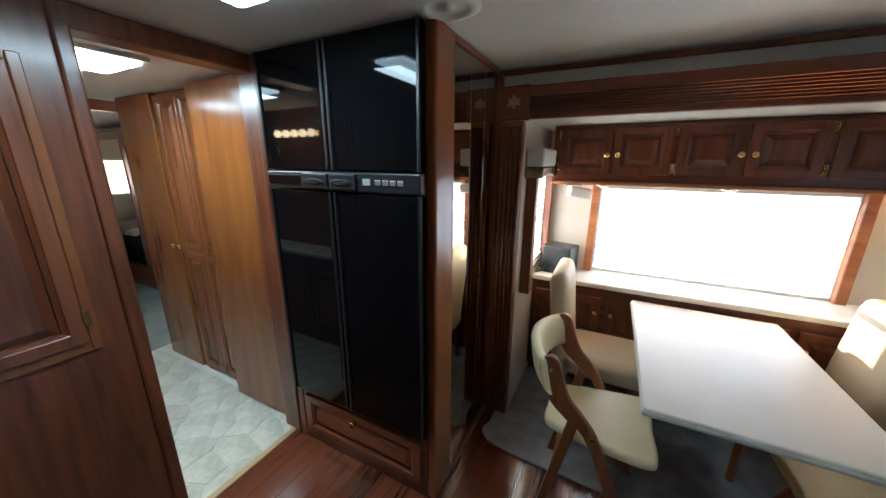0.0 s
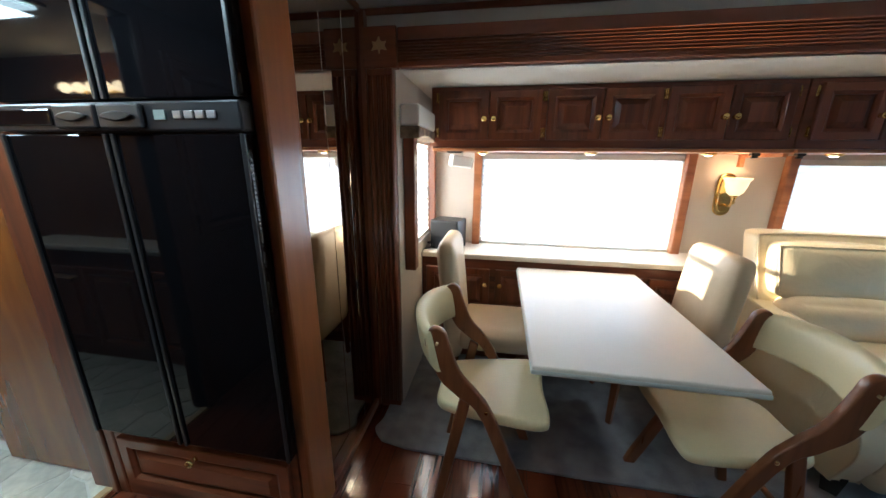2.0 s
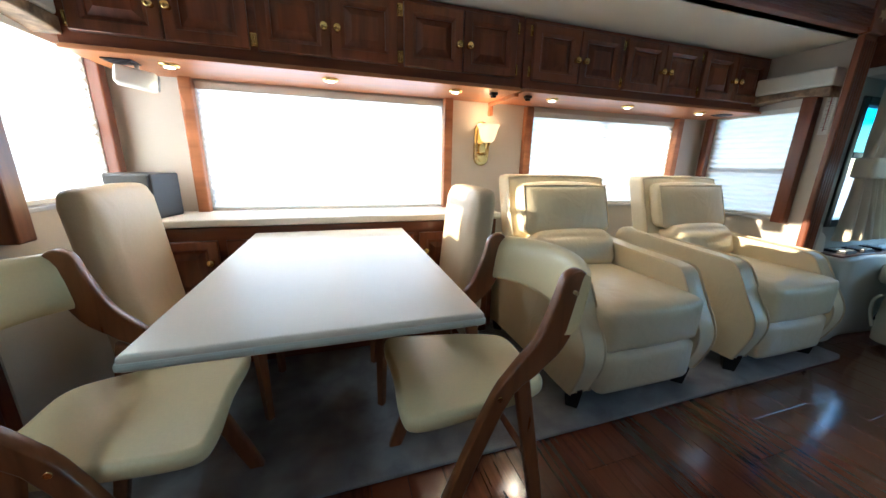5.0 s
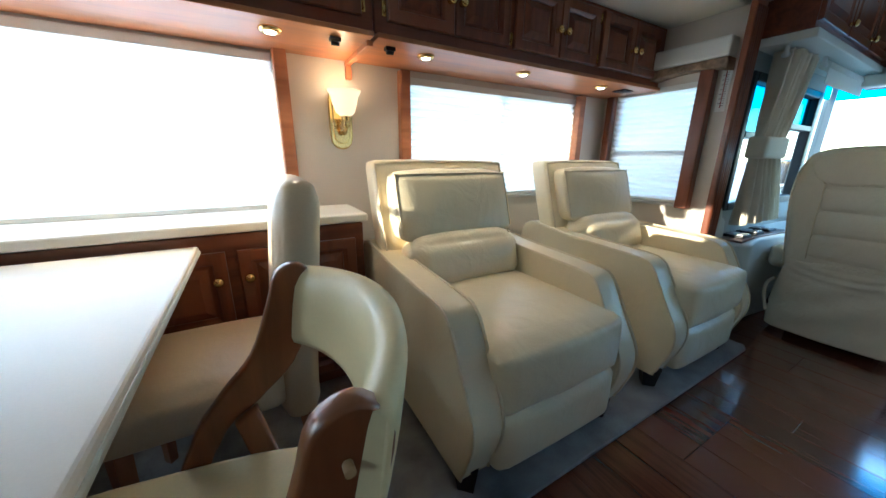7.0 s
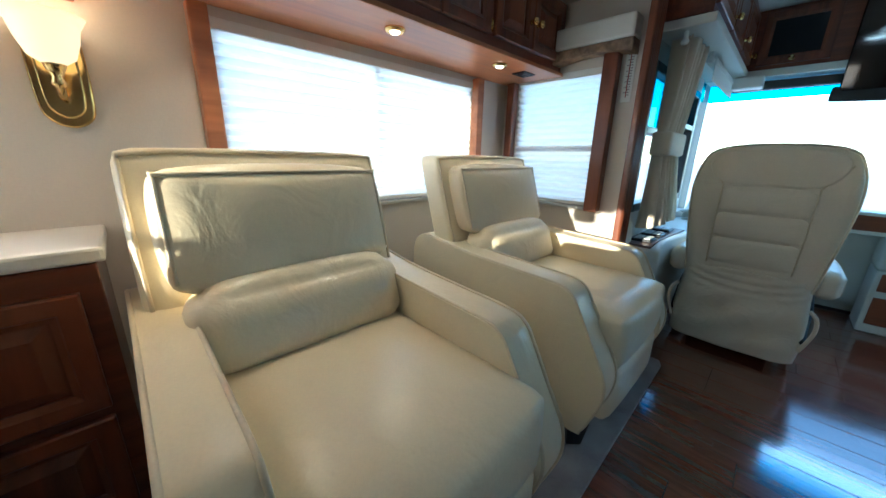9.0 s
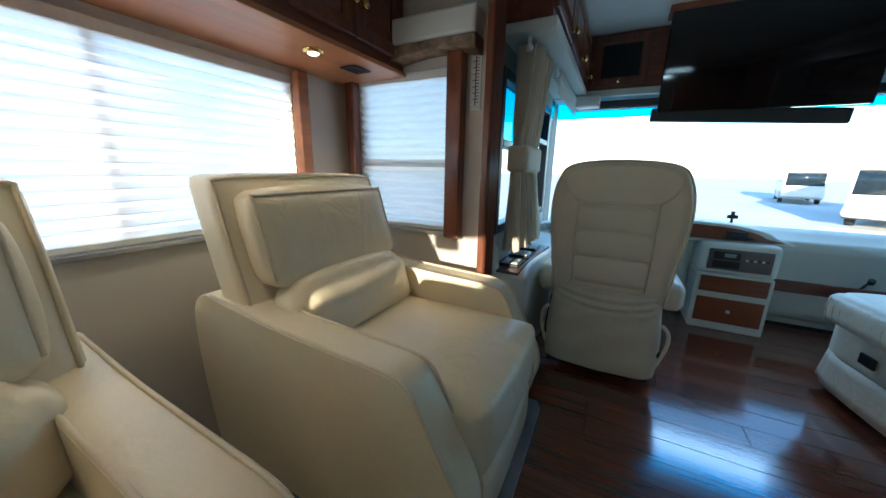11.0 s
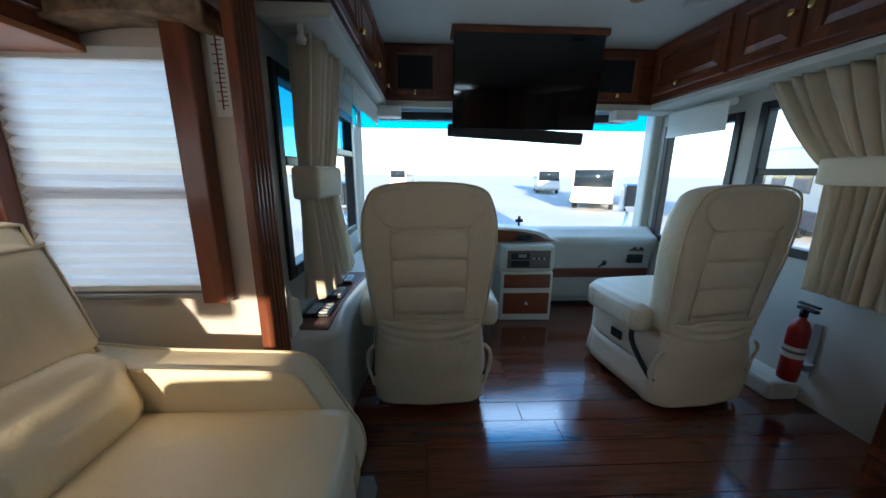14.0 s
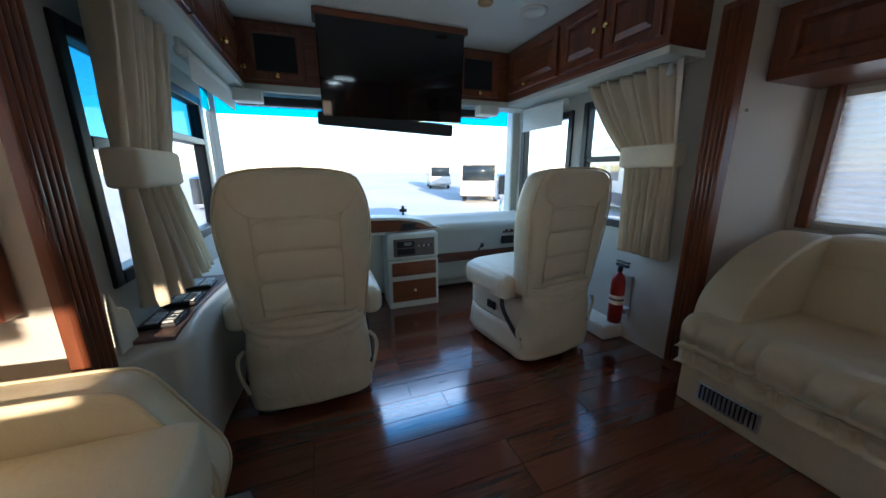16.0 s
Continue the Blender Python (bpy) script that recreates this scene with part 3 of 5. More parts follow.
cab_window("window_7", "driver side window behind the curtain", 2.24, -1, 4.16, 4.62, 0.74, 1.50, rail=1.18, tint=TINTED)
cab_window("window_8", "driver side window beside the dash", 2.24, -1, 4.70, 5.35, 0.74, 1.50, rail=1.26, tint=TINTED)
cab_window("window_9", "passenger side sliding window behind the curtain", -0.23, 1, 4.17, 4.82, 0.74, 1.53, rail=1.16)
cab_window("door_window", "entry door window beside the dash", -0.23, 1, 4.96, 5.60, 0.62, 1.50)


# ---- cabinets ----
def knob(parent, at, axis):
    part("knob", S().lathe([(0, 0), (0.012, 0.0), (0.008, 0.007), (0.007, 0.013), (0.015, 0.019), (0.0175, 0.026), (0.013, 0.034), (0, 0.037)], at, axis, 16), BRASS, parent, "polished brass knob")


def raised_door(parent, w, h, axis, place, out, material=None, knob_at=None, name="door", center=None, label=""):
    """A frame-and-panel door. axis: x or y, the way its width runs; place: its low corner on the cabinet's face; out: sign of the outward way."""
    t, fw = 0.02, min(0.055, 0.28 * min(w, h))
    # one ring of stiles and rails, stepped down to the panel by a moulded slope
    ring, fb = bmesh.new(), fw * 0.72
    loops = [[ring.verts.new((x, y, z)) for x, z in ((i, i), (w - i, i), (w - i, h - i), (i, h - i))] for i, y in ((0, 0), (0, t - 0.004), (0.004, t), (fb, t), (fb + 0.004, t - 0.004), (fw, t - 0.009), (fw, 0))]
    for p, q in zip(loops, loops[1:] + loops[:1]):
        for i in range(4):
            ring.faces.new((p[i], p[(i + 1) % 4], q[(i + 1) % 4], q[i]))
    s = S().merge(ring)
    field = None
    if center is None:
        b = bmesh.new()
        p1 = 0.024 if min(w, h) > 0.2 else 0.015
        steps = [[b.verts.new((x, y, z)) for x, z in ((i, i), (w - i, i), (w - i, h - i), (i, h - i))] for i, y in ((fw + 0.0005, 0.0), (fw + 0.0005, 0.004), (fw + 0.004, 0.004), (fw + 0.004 + p1, 0.017), (fw + 0.007 + p1, 0.019))]
        b.faces.new(steps[-1]), b.faces.new(steps[0])
        for p, q in zip(steps, steps[1:]):
            for i in range(4):
                b.faces.new((p[i], p[(i + 1) % 4], q[(i + 1) % 4], q[i]))
        field = S().merge(b)
    m = Matrix.Identity(4)
    if axis == "x":
        m = Matrix(((1, 0, 0, place[0]), (0, out, 0, place[1]), (0, 0, 1, place[2]), (0, 0, 0, 1)))
    else:
        m = Matrix(((0, out, 0, place[0]), (1, 0, 0, place[1]), (0, 0, 1, place[2]), (0, 0, 0, 1)))
    s.turn(m)
    bmesh.ops.recalc_face_normals(s.bm, faces=s.bm.faces[:])
    ob = part(name, s, material or WOOD_Z, parent, label)
    if field:
        field.turn(m)
        bmesh.ops.recalc_face_normals(field.bm, faces=field.bm.faces[:])
        part("panel", field, material or WOOD_Z, ob)
    if center is not None:
        c = S().box(fw - 0.002, 0, fw - 0.002, w - fw + 0.002, 0.009, h - fw + 0.002).turn(m)
        bmesh.ops.recalc_face_normals(c.bm, faces=c.bm.faces[:])
        part("panel", c, center, ob, "dark cloth panel")
    if knob_at:
        knob(ob, m @ Vector((knob_at[0], t - 0.001, knob_at[1])), (0, out, 0) if axis == "x" else (out, 0, 0))
    return ob


def hinge(parent, x, y, z):
    part("hinge", S().box(x - 0.008, y - 0.004, z - 0.025, x + 0.008, y, z + 0.025, 0.002).cyl((x, y - 0.006, z - 0.02), (x, y - 0.006, z + 0.02), 0.004, seg=8), BRASS, parent, "small brass hinge")


for x0, x1, lab in ((0.17, 2.055, "cherry overhead cabinets above the dining table"), (2.062, 3.93, "cherry overhead cabinets above the recliners")):
    ob = thing("overhead_cabinet", lab, "cabinet", (x0, 2.64, 1.46), "overhead cabinets of the slide-out")
    w = x1 - x0
    part("body", S().box(0, 0, 0.008, w, 0.358, 0.338, 0.003), WOOD_X, ob)
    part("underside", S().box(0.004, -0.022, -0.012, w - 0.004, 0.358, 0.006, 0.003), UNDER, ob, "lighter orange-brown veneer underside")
    pw = (w - 0.06) / 3
    for i in range(3):
        a = 0.046 + i * pw
        dw = (pw - 0.035) / 2
        raised_door(ob, dw, 0.265, "x", (a, 0, 0.05), -1, knob_at=(dw - 0.025, 0.112))
        raised_door(ob, dw, 0.265, "x", (a + dw + 0.004, 0, 0.05), -1, knob_at=(0.025, 0.112))
        for z in (0.09, 0.28):
            hinge(ob, a + 2 * dw + 0.014, 0.0, z)
            hinge(ob, a - 0.010, 0.0, z)

# credenza under window 1, with a worktop
cz = thing("credenza", "low cherry cabinet with raised-panel doors under the window", "cabinet", (0.092, 2.70, 0.016))
part("body", S().box(0, 0, 0.06, 1.90, 0.298, 0.745, 0.003), WOOD_X, cz)
part("plinth", S().box(0.01, 0.04, 0, 1.89, 0.298, 0.06), WOOD_X, cz)
for i in range(4):
    x = 0.03 + i * 0.467
    raised_door(cz, 0.43, 0.30, "x", (x, 0, 0.385), -1, knob_at=(0.40 if i % 2 == 0 else 0.03, 0.2))
    raised_door(cz, 0.43, 0.27, "x", (x, 0, 0.085), -1)
tagged(part("worktop", S().box(0.092, 2.675, 0.768, 2.01, 2.999, 0.803, 0.008), LAMINATE), "long cream laminate ledge under the window", "worktop")


def puck(x, y, z):
    ob = thing("puck_light", "small round brass puck light, lit", "lamp", (x, y, z), "puck lights under the cabinets")
    part("ring", S().lathe([(0.036, 0), (0.038, -0.006), (0.030, -0.014), (0.022, -0.014), (0.022, -0.004)], seg=24), BRASS, ob)
    part("lens", S().lathe([(0.0225, -0.006), (0.016, -0.016), (0.0, -0.019)], seg=20), PUCKLENS, ob, "glowing lens")


for x in (0.47, 1.10, 1.72, 2.31, 2.86, 3.48):
    puck(x, 2.72, 1.4475)
    sp = new("puck_lamp", bpy.data.lights.new("puck_lamp", "SPOT"))
    sp.data.energy, sp.data.spot_size, sp.data.spot_blend, sp.data.shadow_soft_size, sp.data.color = 0.9, radians(130), 0.8, 0.02, (1.0, 0.72, 0.42)
    sp.matrix_world = look((x, 2.72, 1.42), (x, 2.72, 0))


def small_bracket(x, y):
    ob = thing("latch_clip", "small dark latch clip under the cabinets", "clip", (x, y, 1.4475))
    part("clip", S().box(-0.02, -0.014, -0.014, 0.02, 0.014, 0, 0.003).cyl((-0.014, 0, -0.02), (0.014, 0, -0.02), 0.007, seg=10), BLACKPLASTIC, ob)


small_bracket(1.93, 2.70), small_bracket(2.14, 2.70)
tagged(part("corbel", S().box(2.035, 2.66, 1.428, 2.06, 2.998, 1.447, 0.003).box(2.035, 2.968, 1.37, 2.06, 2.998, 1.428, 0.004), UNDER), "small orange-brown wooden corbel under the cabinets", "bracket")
for x in (0.30, 3.72):
    tagged(part("vent_grille", S().box(x - 0.05, 2.70, 1.441, x + 0.05, 2.78, 1.4475, 0.002).box(x - 0.04, 2.71, 1.438, x + 0.04, 2.722, 1.441).box(x - 0.04, 2.734, 1.438, x + 0.04, 2.746, 1.441).box(x - 0.04, 2.758, 1.438, x + 0.04, 2.77, 1.441), BLACKPLASTIC), "small dark grille under the cabinets", "grille")

# sconce
sc = thing("wall_sconce", "polished brass wall sconce with a frosted bell shade, lit", "lamp", (2.0, 2.998, 1.195))
plate = smooth_line([(-0.052, -0.07), (-0.052, 0.08), (-0.036, 0.125), (0, 0.14), (0.036, 0.125), (0.052, 0.08), (0.052, -0.07), (0.036, -0.115), (0, -0.13), (-0.036, -0.115)], 4)
part("backplate", S().prism(plate, "xz", -0.014, 0, 0.006).prism([(x * 0.72, z * 0.82) for x, z in plate], "xz", -0.024, -0.014, 0.005), BRASS, sc)
part("arm", S().tube(smooth_line([(0, -0.02, -0.055), (0, -0.07, -0.06), (0, -0.10, -0.03), (0, -0.10, 0.02)], 6, False), 0.008).lathe([(0.006, -0.045), (0.014, -0.035), (0.009, -0.02), (0.018, 0.0), (0.024, 0.02), (0.02, 0.03)], (0, -0.10, 0.0)), BRASS, sc)
part("shade", S().lathe([(0.020, 0.02), (0.040, 0.035), (0.052, 0.07), (0.058, 0.10), (0.072, 0.125), (0.069, 0.124), (0.054, 0.098), (0.048, 0.07), (0.036, 0.04), (0.018, 0.025)], (0, -0.10, -0.012), seg=32), LAMPGLASS, sc, "glowing frosted glass bell shade")
lp = new("sconce_lamp", bpy.data.lights.new("sconce_lamp", "POINT"))
lp.data.energy, lp.data.shadow_soft_size, lp.data.color = 0.14, 0.03, (1.0, 0.66, 0.32)
lp.location = (2.0, 2.898, 1.352)

# valances and hanging side boards at the end windows
for x, s, y0, lab in ((0.09, 1, 2.24, "cream and floral box valance over the end window"), (3.93, -1, 2.25, "cream and floral box valance by the cab")):
    ob = thing("valance", lab, "valance")
    a, b = sorted((x + s * 0.002, x + s * 0.10))
    part("box", S().box(a, y0, 1.555, b, 2.64, 1.655, 0.012), PLASTIC, ob, "cream padded upper part")
    n = 16
    wave = [(y0 + (2.64 - y0) * i / n, 1.515 + 0.02 * (2 * i / n - 1) ** 2 * (-1)) for i in range(n + 1)]
    part("skirt", S().prism([(2.64, 1.553), (y0, 1.553)] + wave, "yz", a, b, 0.006), FLORAL, ob, "brown floral fabric skirt")
    c0, c1 = sorted((x + s * 0.002, x + s * 0.062))
    part("side_board", S().box(c0, y0 + (0.068 if s < 0 else 0.045), 0.74 if s < 0 else 0.80, c1, y0 + (0.138 if s < 0 else 0.115), 1.513, 0.006), WOOD_Z, ob, "cherry side board")

# mirrored panel beside the refrigerator
mp_ = thing("mirror_panel", "tall smoked mirror panels beside the refrigerator", "mirror")
for i in range(3):
    y0 = 1.626 + i * 0.1753
    part("pane", S().box(-0.062, y0 + 0.001, 0.05, -0.056, y0 + 0.1745, 2.005, 0.0015, 1), BRONZE, mp_)
fixed("mirror_wall", S().box(-0.09, 1.624, 0, -0.063, 2.205, CEIL_Z), WOOD_Z, "cherry side wall of the refrigerator bay")
fixed("trim_mirror", S().box(-0.062, 2.152, 0.0, -0.035, 2.20, CEIL_Z - 0.02, 0.004).box(-0.062, 1.625, 0.0, -0.045, 2.152, 0.046, 0.004).box(-0.062, 1.625, 2.008, -0.048, 2.152, 2.034, 0.003), WOOD_Z, "cherry moulding round the mirror panels", "trim")
fixed("corner_post", S().box(-0.09, 1.462, 0, -0.045, 1.622, CEIL_Z - 0.002, 0.010), POSTWOOD, "cherry corner post beside the refrigerator", "post")

# refrigerator
fr = thing("refrigerator", "tall black four-door refrigerator built in beside the corridor", "refrigerator", (0, 1.402, 0))
part("case", S().box(-0.903, 0.05, 0.36, -0.093, 0.70, 2.03), BLACKPLASTIC, fr)
for x0, x1, nm in ((-0.898, -0.515, "l"), (-0.50, -0.078, "r")):
    d = part("door", S().box(x0, 0.012, 0.375, x1, 0.05, 1.455, 0.004), FRIDGEBLACK, fr, "glossy black lower door")
    part("edge_trim", S().box(x0, 0.004, 0.375, x0 + 0.012, 0.012, 1.455, 0.002), BLACKPLASTIC, d)
    part("edge_trim", S().box(x1 - 0.012, 0.004, 0.375, x1, 0.012, 1.455, 0.002), BLACKPLASTIC, d)
    d = part("door", S().box(x0, 0.012, 1.545, x1, 0.05, 2.025, 0.004), FRIDGEBLACK, fr, "glossy black upper door")
    part("edge_trim", S().box(x0, 0.004, 1.545, x0 + 0.012, 0.012, 2.025, 0.002), BLACKPLASTIC, d)
    part("edge_trim", S().box(x1 - 0.012, 0.004, 1.545, x1, 0.012, 2.025, 0.002), BLACKPLASTIC, d)
band = part("control_band", S().box(-0.898, 0.004, 1.462, -0.078, 0.05, 1.538, 0.006), BLACKPLASTIC, fr, "grey-black control band")
for x in (-0.585, -0.435):
    part("handle", S().box(x - 0.07, -0.012, 1.468, x + 0.07, 0.004, 1.532, 0.006).prism(smooth_line([(x - 0.05, 1.50), (x, 1.512), (x + 0.05, 1.50), (x, 1.486)], 5), "xz", -0.022, -0.012, 0.003), BLACKPLASTIC, band, "recessed black handle")
part("badge", S().box(-0.885, -0.002, 1.478, -0.68, 0.004, 1.522, 0.003), BLACKGLASS, band)
part("display", S().box(-0.335, -0.001, 1.49, -0.30, 0.004, 1.515, 0.001), SCREEN, band, "small grey display")
for i in range(4):
    part("button", S().box(-0.275 + i * 0.034, -0.002, 1.492, -0.25 + i * 0.034, 0.004, 1.512, 0.002), STEEL, band)
dr = thing("drawer_unit", "cherry drawer front under the refrigerator", "drawer", (0, 1.44, 0))
part("surround", S().box(-0.904, 0.02, 0, -0.092, 0.6, 0.358, 0.003), WOOD_X, dr)
dd = raised_door(dr, 0.75, 0.24, "x", (-0.87, 0.02, 0.075), -1, WOOD_X, knob_at=(0.36, 0.205), name="drawer_front")
tagged(part("filler_post", S().box(-0.984, 1.448, 0, -0.955, 1.50, CEIL_Z - 0.003, 0.006).box(-0.955, 1.456, 0, -0.906, 1.50, CEIL_Z - 0.003, 0.008), WOOD_Z), "narrow dark cherry filler beside the refrigerator", "trim", "", "structure")

# cabinet door in the wall beside the corridor opening
pd = thing("wall_cabinet", "dark cherry wall cabinet door with a brass hinge", "cabinet")
raised_door(pd, 0.585, 0.86, "y", (-0.999, 0.15, 0.985), 1, WOOD_Z)
for y0, y1, z0, z1 in ((0.12, 0.148, 0.95, 1.87), (0.738, 0.766, 0.95, 1.87), (0.1485, 0.7375, 0.95, 0.983), (0.1485, 0.7375, 1.847, 1.87)):
    part("bead", S().box(-0.999, y0, z0, -0.990, y1, z1, 0.003), POSTWOOD, pd, "lighter worn bead round the door")
part("hinge", S().box(-0.989, 0.730, 1.05, -0.974, 0.748, 1.10, 0.002), BRASS, pd, "brass hinge")

# corridor: closet doors on the left
cp = thing("sliding_panel", "tall honey-brown veneer panel, slid open", "door")
part("panel", S().box(-1.64, 1.50, 0.01, -1.115, 1.53, 1.99, 0.003), HONEY, cp)
part("edge", S().box(-1.113, 1.487, 0.005, -1.098, 1.535, 1.995, 0.003), WOOD_Z, cp)
part("hinge", S().box(-1.116, 1.478, 0.93, -1.10, 1.486, 1.0, 0.002), BRASS, cp, "brass hinge")
part("hinge", S().box(-1.116, 1.478, 0.10, -1.10, 1.486, 0.17, 0.002), BRASS, cp, "brass hinge")
cd = thing("closet_door", "honey-brown closet door with four raised panels", "door")
part("leaf", S().box(-2.19, 1.585, 0.01, -1.62, 1.605, 1.985, 0.003), DOORWOOD, cd)
for i in range(2):
    for z, h in ((0.03, 0.93), (0.965, 1.01)):
        raised_door(cd, 0.255, h, "x", (-2.155 + i * 0.258, 1.585, z), -1, DOORWOOD, name="door_panel")
knob(cd, (-2.13, 1.566, 0.99), (0, -1, 0)), knob(cd, (-2.21, 1.565, 0.99), (0, -1, 0))
fixed("closet_wall", S().box(-2.66, 1.565, 0, -2.20, 1.611, 2.0, 0.004).box(-2.66, 1.612, 0, -1.0, 1.66, 2.0), HONEY, "honey-brown veneer closet wall")
fixed("header_bedroom", S().box(-2.95, 0.36, 1.93, -2.88, 1.9, 2.004), WOOD_Y, "dark cherry header over the bedroom doorway", "trim")
bed = thing("bed", "bed with a navy cover and a folded white sheet", "bed", (-5.6, 1.25, 0.005))
part("base", S().box(-0.95, -0.65, 0, 0.95, 0.75, 0.25, 0.01), WOOD_X, bed)
part("cover", S().cushion(-1.0, -0.70, 0.06, 1.0, 0.80, 0.62, 0.10, 0.02), NAVY, bed, "navy bedspread")
part("sheet", S().cushion(0.25, -0.71, 0.58, 0.55, 0.81, 0.645, 0.03, 0.0), WHITECLOTH, bed, "folded white sheet")
part("pillow", S().cushion(-0.95, -0.5, 0.60, -0.6, 0.1, 0.78, 0.07, 0.03), WHITECLOTH, bed)
wd = thing("wardrobe", "dark cherry bedroom wardrobe with mirrored doors", "wardrobe", (-6.0, 2.2, 0.005))
part("body", S().box(-0.9, 0, 0, 1.6, 0.34, 1.9, 0.004), WOOD_Z, wd)
part("mirror", S().box(0.7, -0.01, 0.3, 1.5, 0, 1.8, 0.003), BRONZE, wd)


def ceiling_light(x, y, z, lx, ly, lit=True):
    ob = thing("ceiling_light", "flat fluorescent ceiling light with a glowing diffuser", "lamp", (x, y, z))
    part("frame", S().box(-lx / 2 - 0.02, -ly / 2 - 0.02, -0.018, lx / 2 + 0.02, ly / 2 + 0.02, 0, 0.005), PLASTIC, ob)
    part("diffuser", S().box(-lx / 2, -ly / 2, -0.032, lx / 2, ly / 2, -0.016, 0.012), TUBELIGHT, ob, "glowing white diffuser")


ceiling_light(-1.50, 1.08, 2.004, 0.34, 0.24)
ceiling_light(-2.2, 0.95, 2.004, 0.30, 0.20)
ceiling_light(-0.42, 0.93, CEIL_Z - 0.001, 0.16, 0.36)
tl = window_light("corridor_tube", (-1.5, 1.08, 1.95), (-1.5, 1.08, 0), 0.32, 0.22, 1.7, (0.88, 1.0, 0.93))
tl2 = window_light("kitchen_tube", (-0.42, 0.93, 1.98), (-0.42, 0.93, 0), 0.14, 0.40, 1.0, (0.88, 1.0, 0.93))
vent = thing("ceiling_vent", "round pale plastic ceiling vent", "vent", (0.02, 1.42, CEIL_Z - 0.001))
part("ring", S().lathe([(0.10, 0), (0.10, -0.008), (0.07, -0.014), (0.065, -0.004), (0.02, -0.004), (0.018, -0.014), (0, -0.016)], seg=32), PLASTIC, vent)

# ---- dining ----
tb = thing("dining_table", "cream laminate dining table with a pale edge, fixed to the credenza", "table", (1.07, 2.12, 0.016))
part("tabletop", S().box(-0.348, -0.532, 0.690, 0.350, 0.535, 0.724, 0.008, 3), LAMINATE, tb)
part("edge_band", S().box(-0.351, -0.535, 0.694, 0.353, 0.538, 0.712, 0.006), EDGE, tb, "pale grey-green edge")
part("apron", S().box(-0.26, -0.40, 0.656, 0.26, 0.554, 0.689), WOOD_X, tb)
part("wall_support", S().box(-0.22, 0.48, 0.46, 0.22, 0.558, 0.655, 0.006), WOOD_X, tb, "dark cherry support fixed to the cabinet")


def parsons_chair():
    ob = thing("dining_chair", "upholstered tan dining chair with a tall padded back", "chair", (0.62, 2.44, 0.016), "upholstered chairs at the table")

    def lean(v):
        return Vector((v.x - max(0, v.z - 0.42) * 0.10, v.y, v.z))
    part("backrest", S().cushion(-0.30, -0.205, 0.28, -0.195, 0.205, 0.955, 0.045, 0.006, 8, lean), SUEDE, ob)
    part("seat", S().cushion(-0.22, -0.205, 0.34, 0.20, 0.205, 0.465, 0.04, 0.012, 8), SUEDE, ob)
    for x in (-0.26, 0.15):
        for y in (-0.17, 0.17):
            part("leg", S().cyl((x * 1.06, y, 0), (x, y, 0.36), 0.018, 0.026, 4, False), CHAIRWOOD, ob)
    return ob


pc = parsons_chair()
copy_thing(pc, pose(1.40, 2.40, 0.016, 0, 0, 180))


